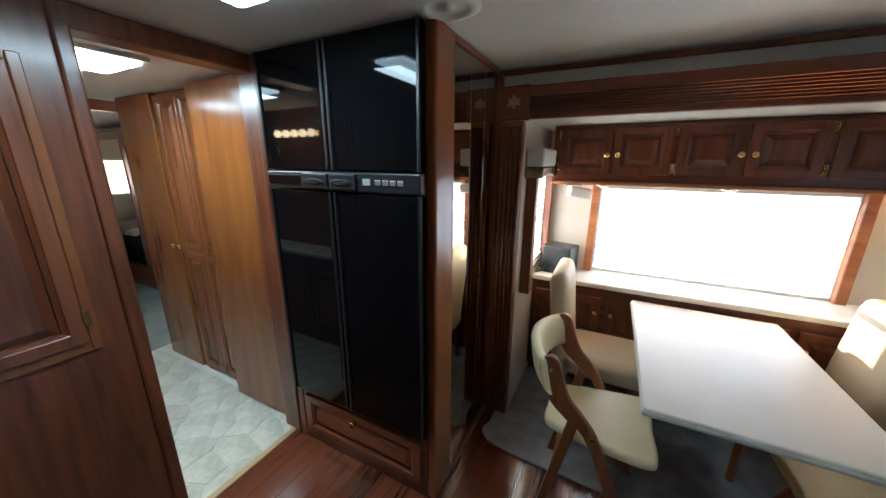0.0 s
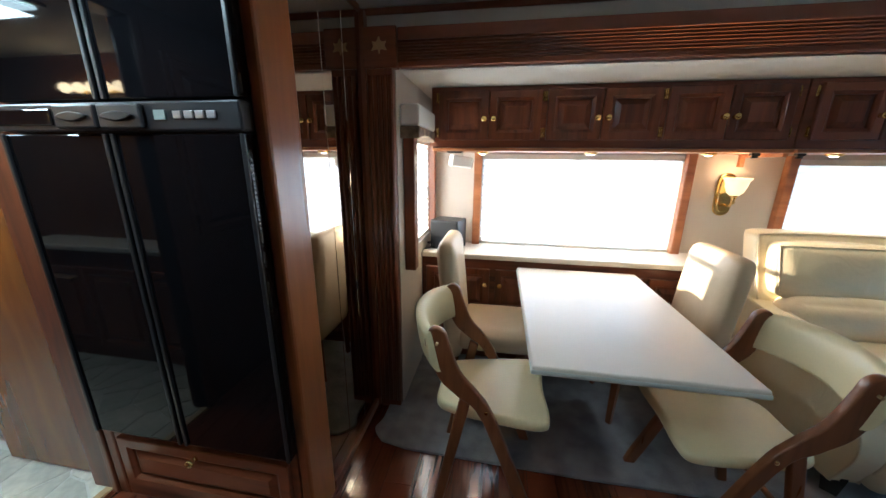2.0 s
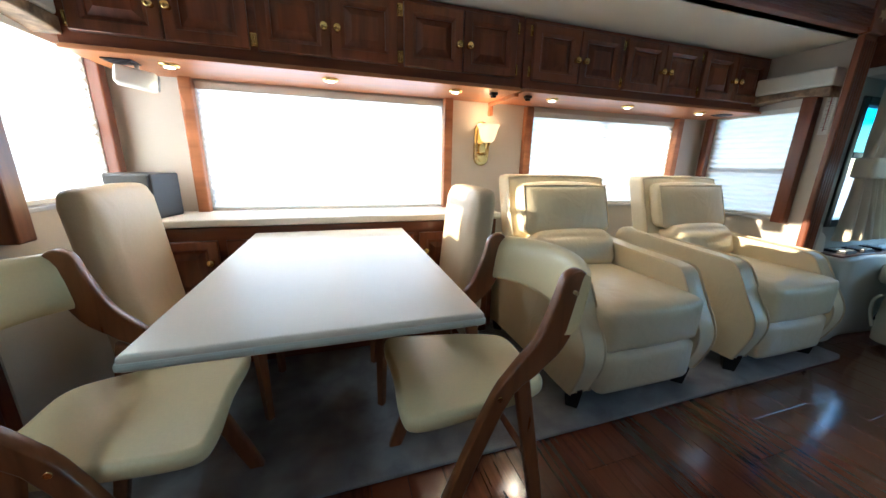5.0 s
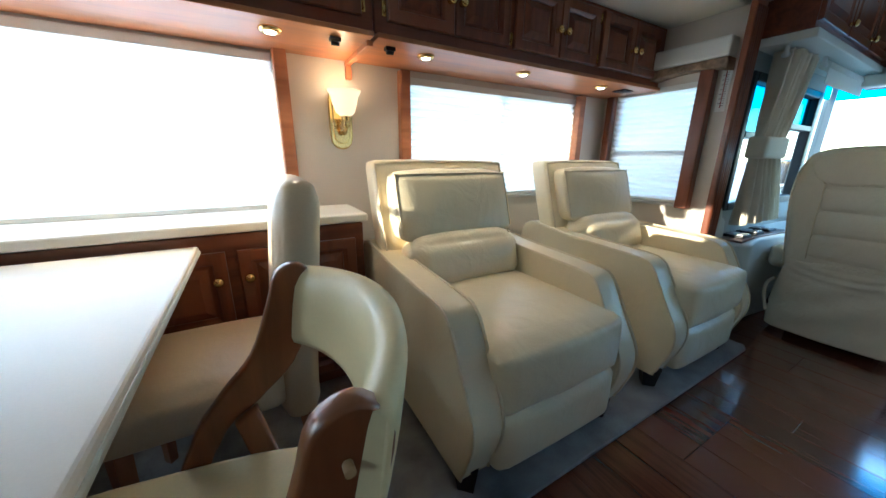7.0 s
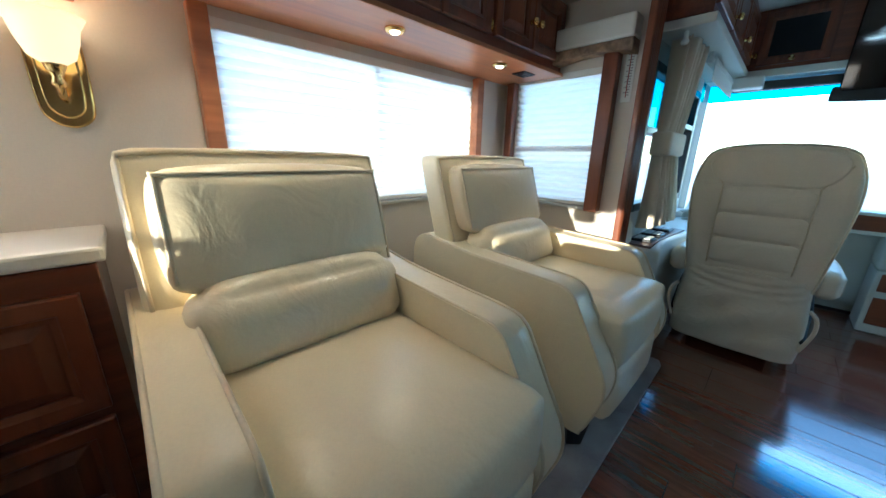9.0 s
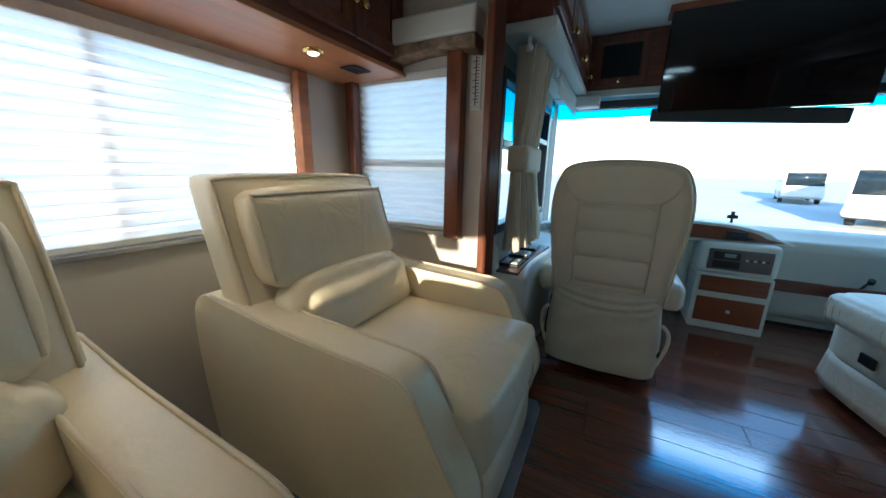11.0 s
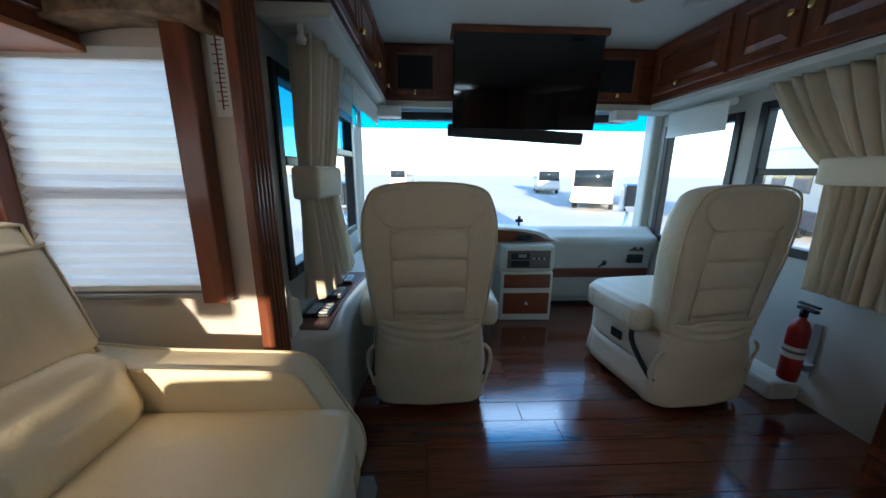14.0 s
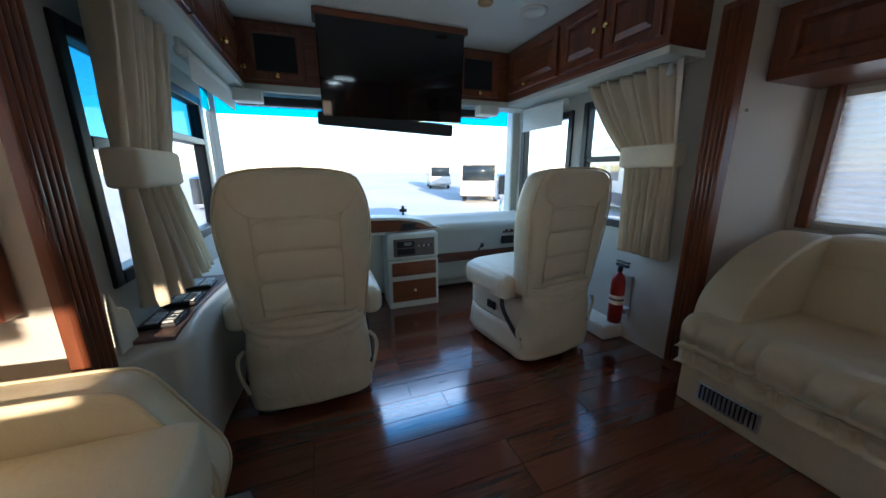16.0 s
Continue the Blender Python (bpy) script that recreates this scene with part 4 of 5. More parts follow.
def folding_chair():
    """A folding chair that faces along x: bent posts that run to the front feet, crossed back legs, a padded band and seat."""
    ob = thing("folding_chair", "folding wooden chair with cream padded seat and curved back", "chair", (0.60, 1.83, 0.0), "folding chairs at the table")
    post = smooth_line([(-0.215, 0.835), (-0.175, 0.82), (-0.155, 0.76), (-0.115, 0.66), (-0.05, 0.585), (0.02, 0.47), (0.205, 0.0), (0.16, 0.0), (-0.03, 0.47), (-0.12, 0.565), (-0.19, 0.63), (-0.235, 0.735), (-0.245, 0.80)], 4)
    for y in (-0.225, 0.197):
        part("post", S().prism(post, "xz", y, y + 0.028, 0.005, 2), CHAIRWOOD, ob)
    for y in (-0.196, 0.171):
        part("back_leg", S().prism([(-0.075, 0.545), (-0.115, 0.565), (-0.225, 0.0), (-0.185, 0.0)], "xz", y, y + 0.025, 0.005, 2), CHAIRWOOD, ob)
    part("stretcher", S().cyl((-0.16, -0.18, 0.24), (-0.16, 0.18, 0.24), 0.011), CHAIRWOOD, ob)
    b, rows = bmesh.new(), []
    n, k = 24, 16
    for i in range(n + 1):
        t = -1 + 2 * i / n
        y = t * 0.225
        x = -0.205 - 0.085 * (1 - t * t) ** 0.9
        zc, hh, th = 0.745 + 0.012 * (1 - t * t), 0.078, 0.024
        dx = 0.17 * t / 0.225 * 0.9
        nv = Vector((1, -dx, 0)).normalized()
        rows.append([b.verts.new(Vector((x, y, zc)) + nv * th * math.copysign(abs(math.cos(a)) ** 0.6, math.cos(a)) + Vector((0, 0, hh * math.copysign(abs(math.sin(a)) ** 0.6, math.sin(a)))) + Vector((-0.25 * hh * math.sin(a), 0, 0))) for a in [2 * math.pi * j / k for j in range(k)]])
    for r0, r1 in zip(rows, rows[1:]):
        for j in range(k):
            b.faces.new((r0[j], r0[(j + 1) % k], r1[(j + 1) % k], r1[j])).smooth = True
    b.faces.new(rows[0][::-1]), b.faces.new(rows[-1])
    bmesh.ops.recalc_face_normals(b, faces=b.faces[:])
    part("backrest", b, VINYL, ob)
    seat = smooth_line([(0.225, 0.0), (0.232, 0.15), (0.20, 0.205), (0.05, 0.195), (-0.12, 0.165), (-0.20, 0.12), (-0.205, 0), (-0.20, -0.12), (-0.12, -0.165), (0.05, -0.195), (0.20, -0.205), (0.232, -0.15)], 4)
    part("seat", S().prism(seat, "xy", 0.435, 0.478, 0.016, 3).turn(Matrix.Rotation(radians(-2), 4, "Y")), VINYL, ob)
    for y in (-0.215, 0.215):
        part("bolt", S().cyl((-0.02, y - 0.012, 0.515), (-0.02, y + 0.012, 0.515), 0.007, seg=12), BRASS, ob)
        part("bolt", S().cyl((-0.20, y * 1.07 - 0.006, 0.78), (-0.20, y * 1.07 + 0.006, 0.78), 0.005, seg=12), INLAY, ob)
    return ob


fc = folding_chair()
copy_thing(fc, pose(1.44, 1.785, 0.0, 0, 0, 180))


# ---- recliners ----
def recliner():
    ob = thing("recliner", "ivory leather push-back recliner with dark tapered feet", "armchair", (2.40, 2.38, 0.016), "recliners by the window")
    arm = smooth_line([(0.40, 0.07), (0.45, 0.30), (0.46, 0.56), (0.40, 0.645), (0.30, 0.64), (0.10, 0.617), (-0.12, 0.606), (-0.285, 0.598), (-0.335, 0.578), (-0.365, 0.535), (-0.415, 0.44), (-0.462, 0.355), (-0.478, 0.30), (-0.475, 0.24), (-0.45, 0.16), (-0.425, 0.10), (-0.39, 0.085), (-0.10, 0.085), (0.30, 0.08)], 4)
    for s in (-1, 1):
        lo, hi = sorted((s * 0.378, s * 0.263))
        a = part("arm", S().prism(arm, "yz", lo, hi, 0.016, 3), LEATHER, ob)
        front = [p for p in arm if p[0] < 0.38 and p[1] > 0.075 and not (p[0] > -0.2 and p[1] < 0.4)]
        for x in (lo + 0.006, hi - 0.006):
            part("piping", S().tube([(x, p[0] - 0.001, p[1] + 0.0005) for p in front], 0.0055, 6), PIPING, a)
    part("base", S().box(-0.27, -0.40, 0.07, 0.27, 0.40, 0.20, 0.02), LEATHER, ob)
    part("footrest", S().cushion(-0.268, -0.475, 0.085, 0.268, -0.38, 0.285, 0.03, 0.012, 9), LEATHER, ob, "closed ivory leather footrest panel")
    st = part("seat", S().cushion(-0.27, -0.475, 0.29, 0.27, 0.22, 0.497, 0.028, 0.022, 12), LEATHER, ob)
    for z in (0.478, 0.302):
        part("piping", S().tube([(-0.262, -0.30, z), (-0.262, -0.44, z), (-0.245, -0.463, z), (0, -0.474, z), (0.245, -0.463, z), (0.262, -0.44, z), (0.262, -0.30, z)], 0.005, 6), PIPING, st)

    def lean(v):
        return Vector((v.x, v.y + (v.z - 0.45) * 0.31, v.z))
    bk = part("backrest", S().cushion(-0.345, 0.17, 0.42, 0.345, 0.30, 1.0, 0.026, 0.006, 11, lean), LEATHER, ob)
    part("piping", S().tube([lean(Vector(p)) for p in smooth_line([(-0.335, 0.175, 0.60), (-0.335, 0.175, 0.94), (-0.30, 0.175, 0.99), (0, 0.173, 0.996), (0.30, 0.175, 0.99), (0.335, 0.175, 0.94), (0.335, 0.175, 0.60)], 4, False)], 0.005, 6), PIPING, bk)
    part("head_cushion", S().cushion(-0.29, 0.085, 0.675, 0.29, 0.19, 0.95, 0.026, 0.018, 12, lean), LEATHER, ob, "puffed ivory head cushion")
    part("piping", S().tube([lean(Vector(q)) for q in smooth_line([(-0.285, 0.094, 0.70), (-0.285, 0.094, 0.925), (-0.262, 0.092, 0.944), (0, 0.088, 0.947), (0.262, 0.092, 0.944), (0.285, 0.094, 0.925), (0.285, 0.094, 0.70)], 4, False)], 0.005, 6), PIPING, bk)
    part("lumbar_cushion", S().cushion(-0.27, 0.02, 0.485, 0.27, 0.18, 0.685, 0.06, 0.02, 11, lean), LEATHER, ob, "ivory lumbar cushion")
    for x in (-0.32, 0.32):
        for y in (-0.385, 0.36):
            part("foot", S().cyl((x, y, 0), (x, y, 0.10), 0.036, 0.054, 4, False), BLACKPLASTIC, ob, "dark tapered wooden foot")
    return ob


rc = recliner()
copy_thing(rc, pose(3.42, 2.38, 0.016))


# ---- cab ----
def captain_seat(label, x, y, turn):
    """A captain's seat that faces along x."""
    ob = thing("captain_seat", label, "seat", (x, y, 0.0), "captain's seats in the cab", turn)
    half = [(0.255, 0.42), (0.27, 0.55), (0.295, 0.80), (0.292, 0.93), (0.268, 1.02), (0.225, 1.075), (0.10, 1.098)]
    line = smooth_line([(-a, b) for a, b in half] + [(a, b) for a, b in reversed(half)] + [(0.1, 0.40), (-0.1, 0.40)], 4)

    def lean(s):
        for v in s.bm.verts:
            v.co.x -= (v.co.z - 0.42) * 0.10
        return s
    bk = part("backrest", lean(S().prism(line, "yz", 0.0, 0.15, 0.05, 4)), SEATSKIN, ob)

    def at(yy, zz, d=0.0):
        return (-(zz - 0.42) * 0.10 - d, yy, zz)
    for i, (z0, z1) in enumerate(((0.895, 0.772), (0.766, 0.640), (0.634, 0.505))):
        part("quilted_panel", lean(S().cushion(-0.012, -0.16, z1, 0.03, 0.16, z0, 0.014, 0.010, 9)), SEATSKIN, bk)
    part("head_panel", lean(S().prism(smooth_line([(-0.17, 0.915), (-0.235, 1.005), (-0.18, 1.068), (0, 1.082), (0.18, 1.068), (0.235, 1.005), (0.17, 0.915), (0, 0.912)], 4), "yz", -0.008, 0.03, 0.008)), SEATSKIN, bk)
    part("piping", S().tube([at(a * 0.985, b, -0.012) for a, b in smooth_line([(-p, q) for p, q in half] + [(p, q) for p, q in reversed(half)], 3, False)], 0.005, 6), PIPING, bk)
    for a in (-1, 1):
        part("seam", S().tube([at(a * 0.168, 0.91, 0.006), at(a * 0.17, 0.70, 0.006), at(a * 0.165, 0.49, 0.006)], 0.003, 6), PIPING, bk)
        part("seam", S().tube([at(a * 0.17, 0.912, 0.006), at(a * 0.24, 1.01, 0.0)], 0.003, 6), PIPING, bk)
    for a in (-1, 1):
        part("pocket_lip", S().tube(smooth_line([(-0.005, a * 0.262, 0.34), (0.0, a * 0.292, 0.30), (0.02, a * 0.298, 0.22), (0.01, a * 0.268, 0.12)], 5, False), 0.009, 7), SEATSKIN, bk)
    # gathered pocket cover and skirt
    b, rows = bmesh.new(), []
    rnd = random.Random(5)
    nz, ny = 34, 40
    for i in range(nz + 1):
        z = 0.47 - 0.43 * i / nz
        row = []
        for j in range(ny + 1):
            t = -1 + 2 * j / ny
            w = 0.262 + 0.012 * math.sin(z * 9)
            ruck = 0.010 * math.sin((z - 0.05 * t * t) * 150) * (1 if z > 0.36 else 0.0) + 0.007 * math.sin(z * 38 + 2.2 * t + 1.3 * math.sin(3 * t))
            row.append(b.verts.new((-0.012 - ruck * 0.7 - 0.012 * (1 - t ** 4) + 0.05 * abs(t) ** 8 - 0.03 * (0.47 - z), t * w, z)))
        rows.append(row)
    for r0, r1 in zip(rows, rows[1:]):
        for j in range(ny):
            b.faces.new((r0[j], r0[j + 1], r1[j + 1], r1[j])).smooth = True
    cv = part("back_cover", b, SEATSKIN, ob, "gathered leather back cover")
    cv.modifiers.new("thickness", "SOLIDIFY").thickness = 0.012
    part("seat_cushion", S().cushion(0.10, -0.25, 0.36, 0.62, 0.25, 0.50, 0.05, 0.02, 9), SEATSKIN, ob)
    part("seat_base", S().cushion(0.02, -0.235, 0.17, 0.58, 0.235, 0.38, 0.03, 0.0, 6), SEATSKIN, ob)
    b, rows = bmesh.new(), []
    for i in range(5):
        z = 0.20 - 0.16 * i / 4
        rows.append([b.verts.new((0.30 + (0.29 + 0.004 * i + 0.006 * math.sin(11 * a)) * math.copysign(abs(math.cos(a)) ** 0.35, math.cos(a)), (0.25 + 0.004 * i + 0.006 * math.sin(9 * a + 1)) * math.copysign(abs(math.sin(a)) ** 0.35, math.sin(a)), z + 0.012 * math.sin(2 * a) * (i == 4))) for a in [2 * math.pi * k / 60 for k in range(60)]])
    for r0, r1 in zip(rows, rows[1:]):
        for k in range(60):
            b.faces.new((r0[k], r0[(k + 1) % 60], r1[(k + 1) % 60], r1[k])).smooth = True
    sk = part("skirt", b, SEATSKIN, ob, "leather skirt round the pedestal")
    sk.modifiers.new("thickness", "SOLIDIFY").thickness = 0.006
    part("pedestal", S().box(0.10, -0.18, 0.0, 0.50, 0.18, 0.18, 0.01), BLACKPLASTIC, ob)
    for s in (-1, 1):
        y0, y1 = sorted((s * 0.255, s * 0.345))
        a = part("armrest", S().cushion(0.08, y0, 0.385, 0.50, y1, 0.52, 0.035, 0.008, 9), SEATSKIN, ob)
        for i in range(9):
            part("stitch_ridge", S().tube([(0.12 + i * 0.042, s * 0.347, 0.41), (0.13 + i * 0.042, s * 0.350, 0.455), (0.12 + i * 0.042, s * 0.345, 0.50)], 0.004, 5), PIPING, a)
        part("lever", S().tube(smooth_line([(0.20, s * 0.262, 0.37), (0.18, s * 0.275, 0.30), (0.10, s * 0.275, 0.22), (0.02, s * 0.27, 0.16)], 4, False), 0.013, 8), BLACKPLASTIC, ob, "black recline lever")
        part("switch_plate", S().box(0.28, s * 0.252 - 0.006, 0.24, 0.36, s * 0.252 + 0.006, 0.29, 0.004), BLACKPLASTIC, ob)
    return ob


captain_seat("pale leather driver's captain seat with armrests, turned forward", 4.32, 1.69, 0)
captain_seat("pale leather passenger captain seat with armrests and skirt", 4.27, 0.34, 8)


def curtain(label, x0, x1, y, side, z0, z1, tie_z, tx0, tx1, bx0, bx1):
    """A gathered curtain drawn in by a tie. side: the sign of y towards the room."""
    ob = thing("curtain", label, "curtain", (0, 0, 0), "tied cab curtains")
    b, rows, n, m = bmesh.new(), [], 40, 90
    for i in range(n + 1):
        z = z1 - (z1 - z0) * i / n
        if z > tie_z:
            k = ((z - tie_z) / (z1 - tie_z)) ** 0.8
            a, c = tx0 + (x0 - tx0) * k, tx1 + (x1 - tx1) * k
        else:
            k = ((tie_z - z) / (tie_z - z0)) ** 0.9
            a, c = tx0 + (bx0 - tx0) * k, tx1 + (bx1 - tx1) * k
        amp = 0.046 * (0.45 + 0.55 * k)
        row = []
        for j in range(m + 1):
            t = j / m
            ph = t * 7.5 * 2 * math.pi + 0.6 * math.sin(z * 5 + t * 4)
            row.append(b.verts.new((a + (c - a) * (t + 0.018 * math.sin(ph * 0.5 + z * 3)), y + side * (0.045 + amp * math.sin(ph) + 0.35 * amp * math.sin(2.3 * ph + 1)), z + (0.012 * math.sin(ph) if i == n else 0))))
        rows.append(row)
    for r0, r1 in zip(rows, rows[1:]):
        for j in range(m):
            b.faces.new((r0[j], r0[j + 1], r1[j + 1], r1[j])).smooth = True
    cl = part("cloth", b, CLOTH, ob)
    cl.modifiers.new("thickness", "SOLIDIFY").thickness = 0.003
    lo, hi = sorted((y + side * 0.004, y + side * 0.10))
    part("tie_band", S().cushion(tx0 - 0.02, lo, tie_z - 0.06, tx1 + 0.015, hi, tie_z + 0.06, 0.016, 0.0, 8), CLOTH, ob, "cream cloth tie band")
    return ob


curtain("cream cloth curtain tied back beside the driver window", 4.17, 4.54, 2.18, -1, 0.65, 1.605, 1.10, 4.10, 4.40, 4.12, 4.64)
curtain("cream cloth curtain tied back beside the passenger window", 4.09, 4.70, -0.19, 1, 0.60, 1.616, 1.16, 4.06, 4.36, 4.04, 4.33)

# overhead cabinets of the cab
lc = thing("overhead_cabinet", "cherry overhead cabinet above the driver window", "cabinet", (0, 0, 0), "overhead cabinets of the cab")
part("body", S().box(4.08, 2.02, 1.66, 5.48, 2.238, 2.035, 0.004), WOOD_X, lc)
part("soffit", S().box(4.08, 2.0, 1.615, 5.48, 2.238, 1.658, 0.006), DASH, lc, "pale vinyl soffit")
for i in range(3):
    raised_door(lc, 0.45, 0.31, "x", (4.09 + i * 0.465, 2.02, 1.69), -1, knob_at=(0.42, 0.05))
rcb = thing("overhead_cabinet", "cherry overhead cabinets above the passenger window", "cabinet", (0, 0, 0), "overhead cabinets of the cab")
part("body", S().box(4.06, -0.228, 1.655, 5.48, 0.03, 2.035, 0.004), WOOD_X, rcb)
part("soffit", S().box(4.06, -0.228, 1.618, 5.48, 0.02, 1.653, 0.006), DASH, rcb, "pale vinyl soffit")
raised_door(rcb, 0.60, 0.30, "x", (4.84, 0.03, 1.70), 1, WOOD_X, knob_at=(0.33, 0.03))
raised_door(rcb, 0.34, 0.30, "x", (4.46, 0.03, 1.70), 1, knob_at=(0.03, 0.15))
raised_door(rcb, 0.34, 0.30, "x", (4.10, 0.03, 1.70), 1, knob_at=(0.31, 0.15))
fcb = thing("overhead_cabinet", "cherry overhead cabinet across the windscreen with cloth-panel doors", "cabinet", (0, 0, 0), "overhead cabinets of the cab")
part("body", S().box(5.50, -0.228, 1.655, 5.69, 2.238, 2.035, 0.004), WOOD_Y, fcb)
part("soffit", S().box(5.482, -0.228, 1.605, 5.69, 2.238, 1.653, 0.006), DASH, fcb, "pale vinyl soffit")
raised_door(fcb, 0.36, 0.33, "y", (5.50, 1.61, 1.68), -1, center=SPEAKERCLOTH, knob_at=(0.18, 0.025))
raised_door(fcb, 0.36, 0.33, "y", (5.50, 0.12, 1.68), -1, center=SPEAKERCLOTH, knob_at=(0.18, 0.025))

tv = thing("television", "black flat television hung from a cherry board, tilted", "television", (5.22, 1.05, 1.70))
t_ = Matrix.Rotation(radians(-5), 4, "Y")
part("screen", S().box(-0.02, -0.485, -0.27, 0.03, 0.485, 0.31, 0.006).turn(t_), BLACKGLASS, tv)
part("speaker_bar", S().box(-0.02, -0.44, -0.345, 0.045, 0.50, -0.262, 0.012).turn(t_ @ Matrix.Rotation(radians(3.0), 4, "X")), RUBBER, tv)
part("mount_board", S().box(-0.05, -0.51, 0.295, 0.10, 0.50, 0.335, 0.006), WOOD_Y, tv, "cherry mounting board")
part("bracket", S().box(0.03, -0.1, 0.0, 0.27, 0.1, 0.06, 0.004), BLACKPLASTIC, tv)

for y0, y1, lab in ((0.15, 0.98, "passenger"), (1.12, 2.08, "driver")):
    v = thing("sun_visor", f"dark folded sun visor over the {lab} side of the windscreen", "visor")
    part("panel", S().box(5.55, y0, 1.53, 5.64, y1, 1.59, 0.012), VISORGREY, v)
for y in (0.24, 1.98):
    v = thing("shade_motor", "small white plastic motor box under the overhead cabinet", "box", (5.45, y, 1.585))
    part("box", S().box(-0.06, -0.085, -0.06, 0.05, 0.085, 0.018, 0.010).box(-0.062, -0.03, -0.05, -0.058, 0.03, -0.02), PLASTIC, v)
rs = thing("roller_shade", "white roller shade partly lowered over the door window", "shade", (0, 0, 0))
part("roll", S().cyl((4.93, -0.14, 1.575), (5.46, -0.14, 1.575), 0.022), ROLLER, rs)
part("cloth", S().box(4.94, -0.122, 1.42, 5.45, -0.118, 1.575), ROLLER, rs)
part("hem_bar", S().box(4.94, -0.126, 1.41, 5.45, -0.114, 1.428, 0.003), PLASTIC, rs)
rs2 = thing("roller_shade", "rolled-up white shade over the driver window", "shade", (0, 0, 0))
part("roll", S().cyl((4.62, 2.08, 1.575), (5.46, 2.08, 1.575), 0.026), ROLLER, rs2)
part("cloth", S().box(4.63, 2.06, 1.47, 5.45, 2.064, 1.575), ROLLER, rs2)
for x, y in ((4.60, 2.08), (4.14, 2.12), (4.12, -0.08)):
    kb = thing("end_knob", "small white plastic end knob under the soffit", "knob", (x, y, 1.585 if y > 0 else 1.57))
    part("knob", S().lathe([(0, -0.03), (0.014, -0.026), (0.018, -0.012), (0.01, 0), (0.01, 0.03)], seg=14), PLASTIC, kb)

# dash
da = thing("dashboard", "pale moulded dashboard with wood strips and black vents", "dashboard", (0, 0, 0))
top = smooth_line([(5.50, 0.60), (5.56, 0.645), (5.69, 0.66), (5.69, 0.10), (5.62, 0.08), (5.58, 0.25), (5.56, 0.45)], 3)
part("body", S().prism(top, "xz", -0.22, 2.20, 0.01), DASH, da)
part("wood_strip", S().box(5.545, -0.20, 0.27, 5.60, 0.66, 0.35, 0.008), WOOD_Y, da)
for y0, y1 in ((0.45, 0.62), (0.06, 0.24)):
    v = part("vent", S().box(5.530, y0, 0.525, 5.57, y1, 0.580, 0.006), BLACKPLASTIC, da)
    for i in range(3):
        part("slat", S().box(5.526, y0 + 0.012, 0.535 + i * 0.014, 5.531, y1 - 0.012, 0.541 + i * 0.014), RUBBER, v)
for z0, z1 in ((0.505, 0.59), (0.40, 0.475)):
    v = part("switch_panel", S().box(5.530, -0.135, z0, 5.57, -0.01, z1, 0.005), WOOD_Y if z0 > 0.45 else BLACKPLASTIC, da)
    for i in range(2):
        part("switch", S().box(5.522, -0.12 + i * 0.055, z0 + 0.02, 5.531, -0.085 + i * 0.055, z1 - 0.02, 0.003), BLACKPLASTIC, v)
pod = thing("instrument_pod", "curved instrument pod with wood trim above the console", "dashboard", (0, 0, 0))
hood = smooth_line([(0.76, 0.60), (0.755, 0.66), (0.85, 0.705), (1.15, 0.735), (1.9, 0.735), (2.1, 0.66), (2.1, 0.6)], 5)
part("hood", S().prism(hood, "yz", 5.36, 5.56, 0.02), DASH, pod)
part("fascia", S().prism(smooth_line([(0.80, 0.625), (0.80, 0.65), (0.90, 0.69), (1.15, 0.715), (1.85, 0.715), (2.0, 0.64), (2.0, 0.625)], 4), "yz", 5.352, 5.362, 0.002), WOOD_Y, pod)
part("radio", S().box(5.335, 0.90, 0.645, 5.36, 1.01, 0.685, 0.004).box(5.325, 0.87, 0.635, 5.36, 1.03, 0.648, 0.004), BLACKPLASTIC, pod)
sw = thing("steering_wheel", "black steering wheel on an angled column", "steering wheel", (5.15, 1.69, 0.72))
rim = [(Vector((0, 0.20 * math.cos(a), 0.20 * math.sin(a)))) for a in [2 * math.pi * i / 40 for i in range(40)]]
tilt = Matrix.Rotation(radians(35), 4, "Y")
part("rim", S().tube([tilt @ p for p in rim], 0.014, 10, True), BLACKPLASTIC, sw)
part("hub", S().cyl(tilt @ Vector((-0.02, 0, 0)), tilt @ Vector((0.03, 0, 0)), 0.05).cyl(tilt @ Vector((0, -0.19, 0)), tilt @ Vector((0, 0.19, 0)), 0.012).cyl(tilt @ Vector((0, 0, 0)), (0.33, 0, -0.2), 0.03), BLACKPLASTIC, sw)
co = thing("dash_console", "pale console with radio panel and two wood drawers", "console", (5.28, 0.935, 0.0))
part("body", S().box(0, -0.205, 0.0, 0.26, 0.205, 0.40, 0.012).box(-0.01, -0.205, 0.40, 0.26, 0.21, 0.618, 0.03, 4), DASH, co)
rp = part("radio_panel", S().box(-0.018, -0.165, 0.435, -0.008, 0.165, 0.575, 0.006), mat("taupe_panel", (0.13, 0.10, 0.085), 0.4), co, "taupe radio panel")
part("radio", S().box(-0.03, 0.0, 0.51, -0.017, 0.14, 0.56, 0.003), BLACKPLASTIC, rp)
part("display", S().box(-0.032, 0.025, 0.525, -0.029, 0.085, 0.55), SCREEN, rp)
part("radio", S().box(-0.03, -0.005, 0.45, -0.017, 0.14, 0.50, 0.008), BLACKPLASTIC, rp)
for i in range(6):
    part("button", S().cyl((-0.028, -0.035 - i * 0.02, 0.515), (-0.016, -0.035 - i * 0.02, 0.515), 0.007, seg=10), BLACKPLASTIC if i % 2 else STEEL, rp)
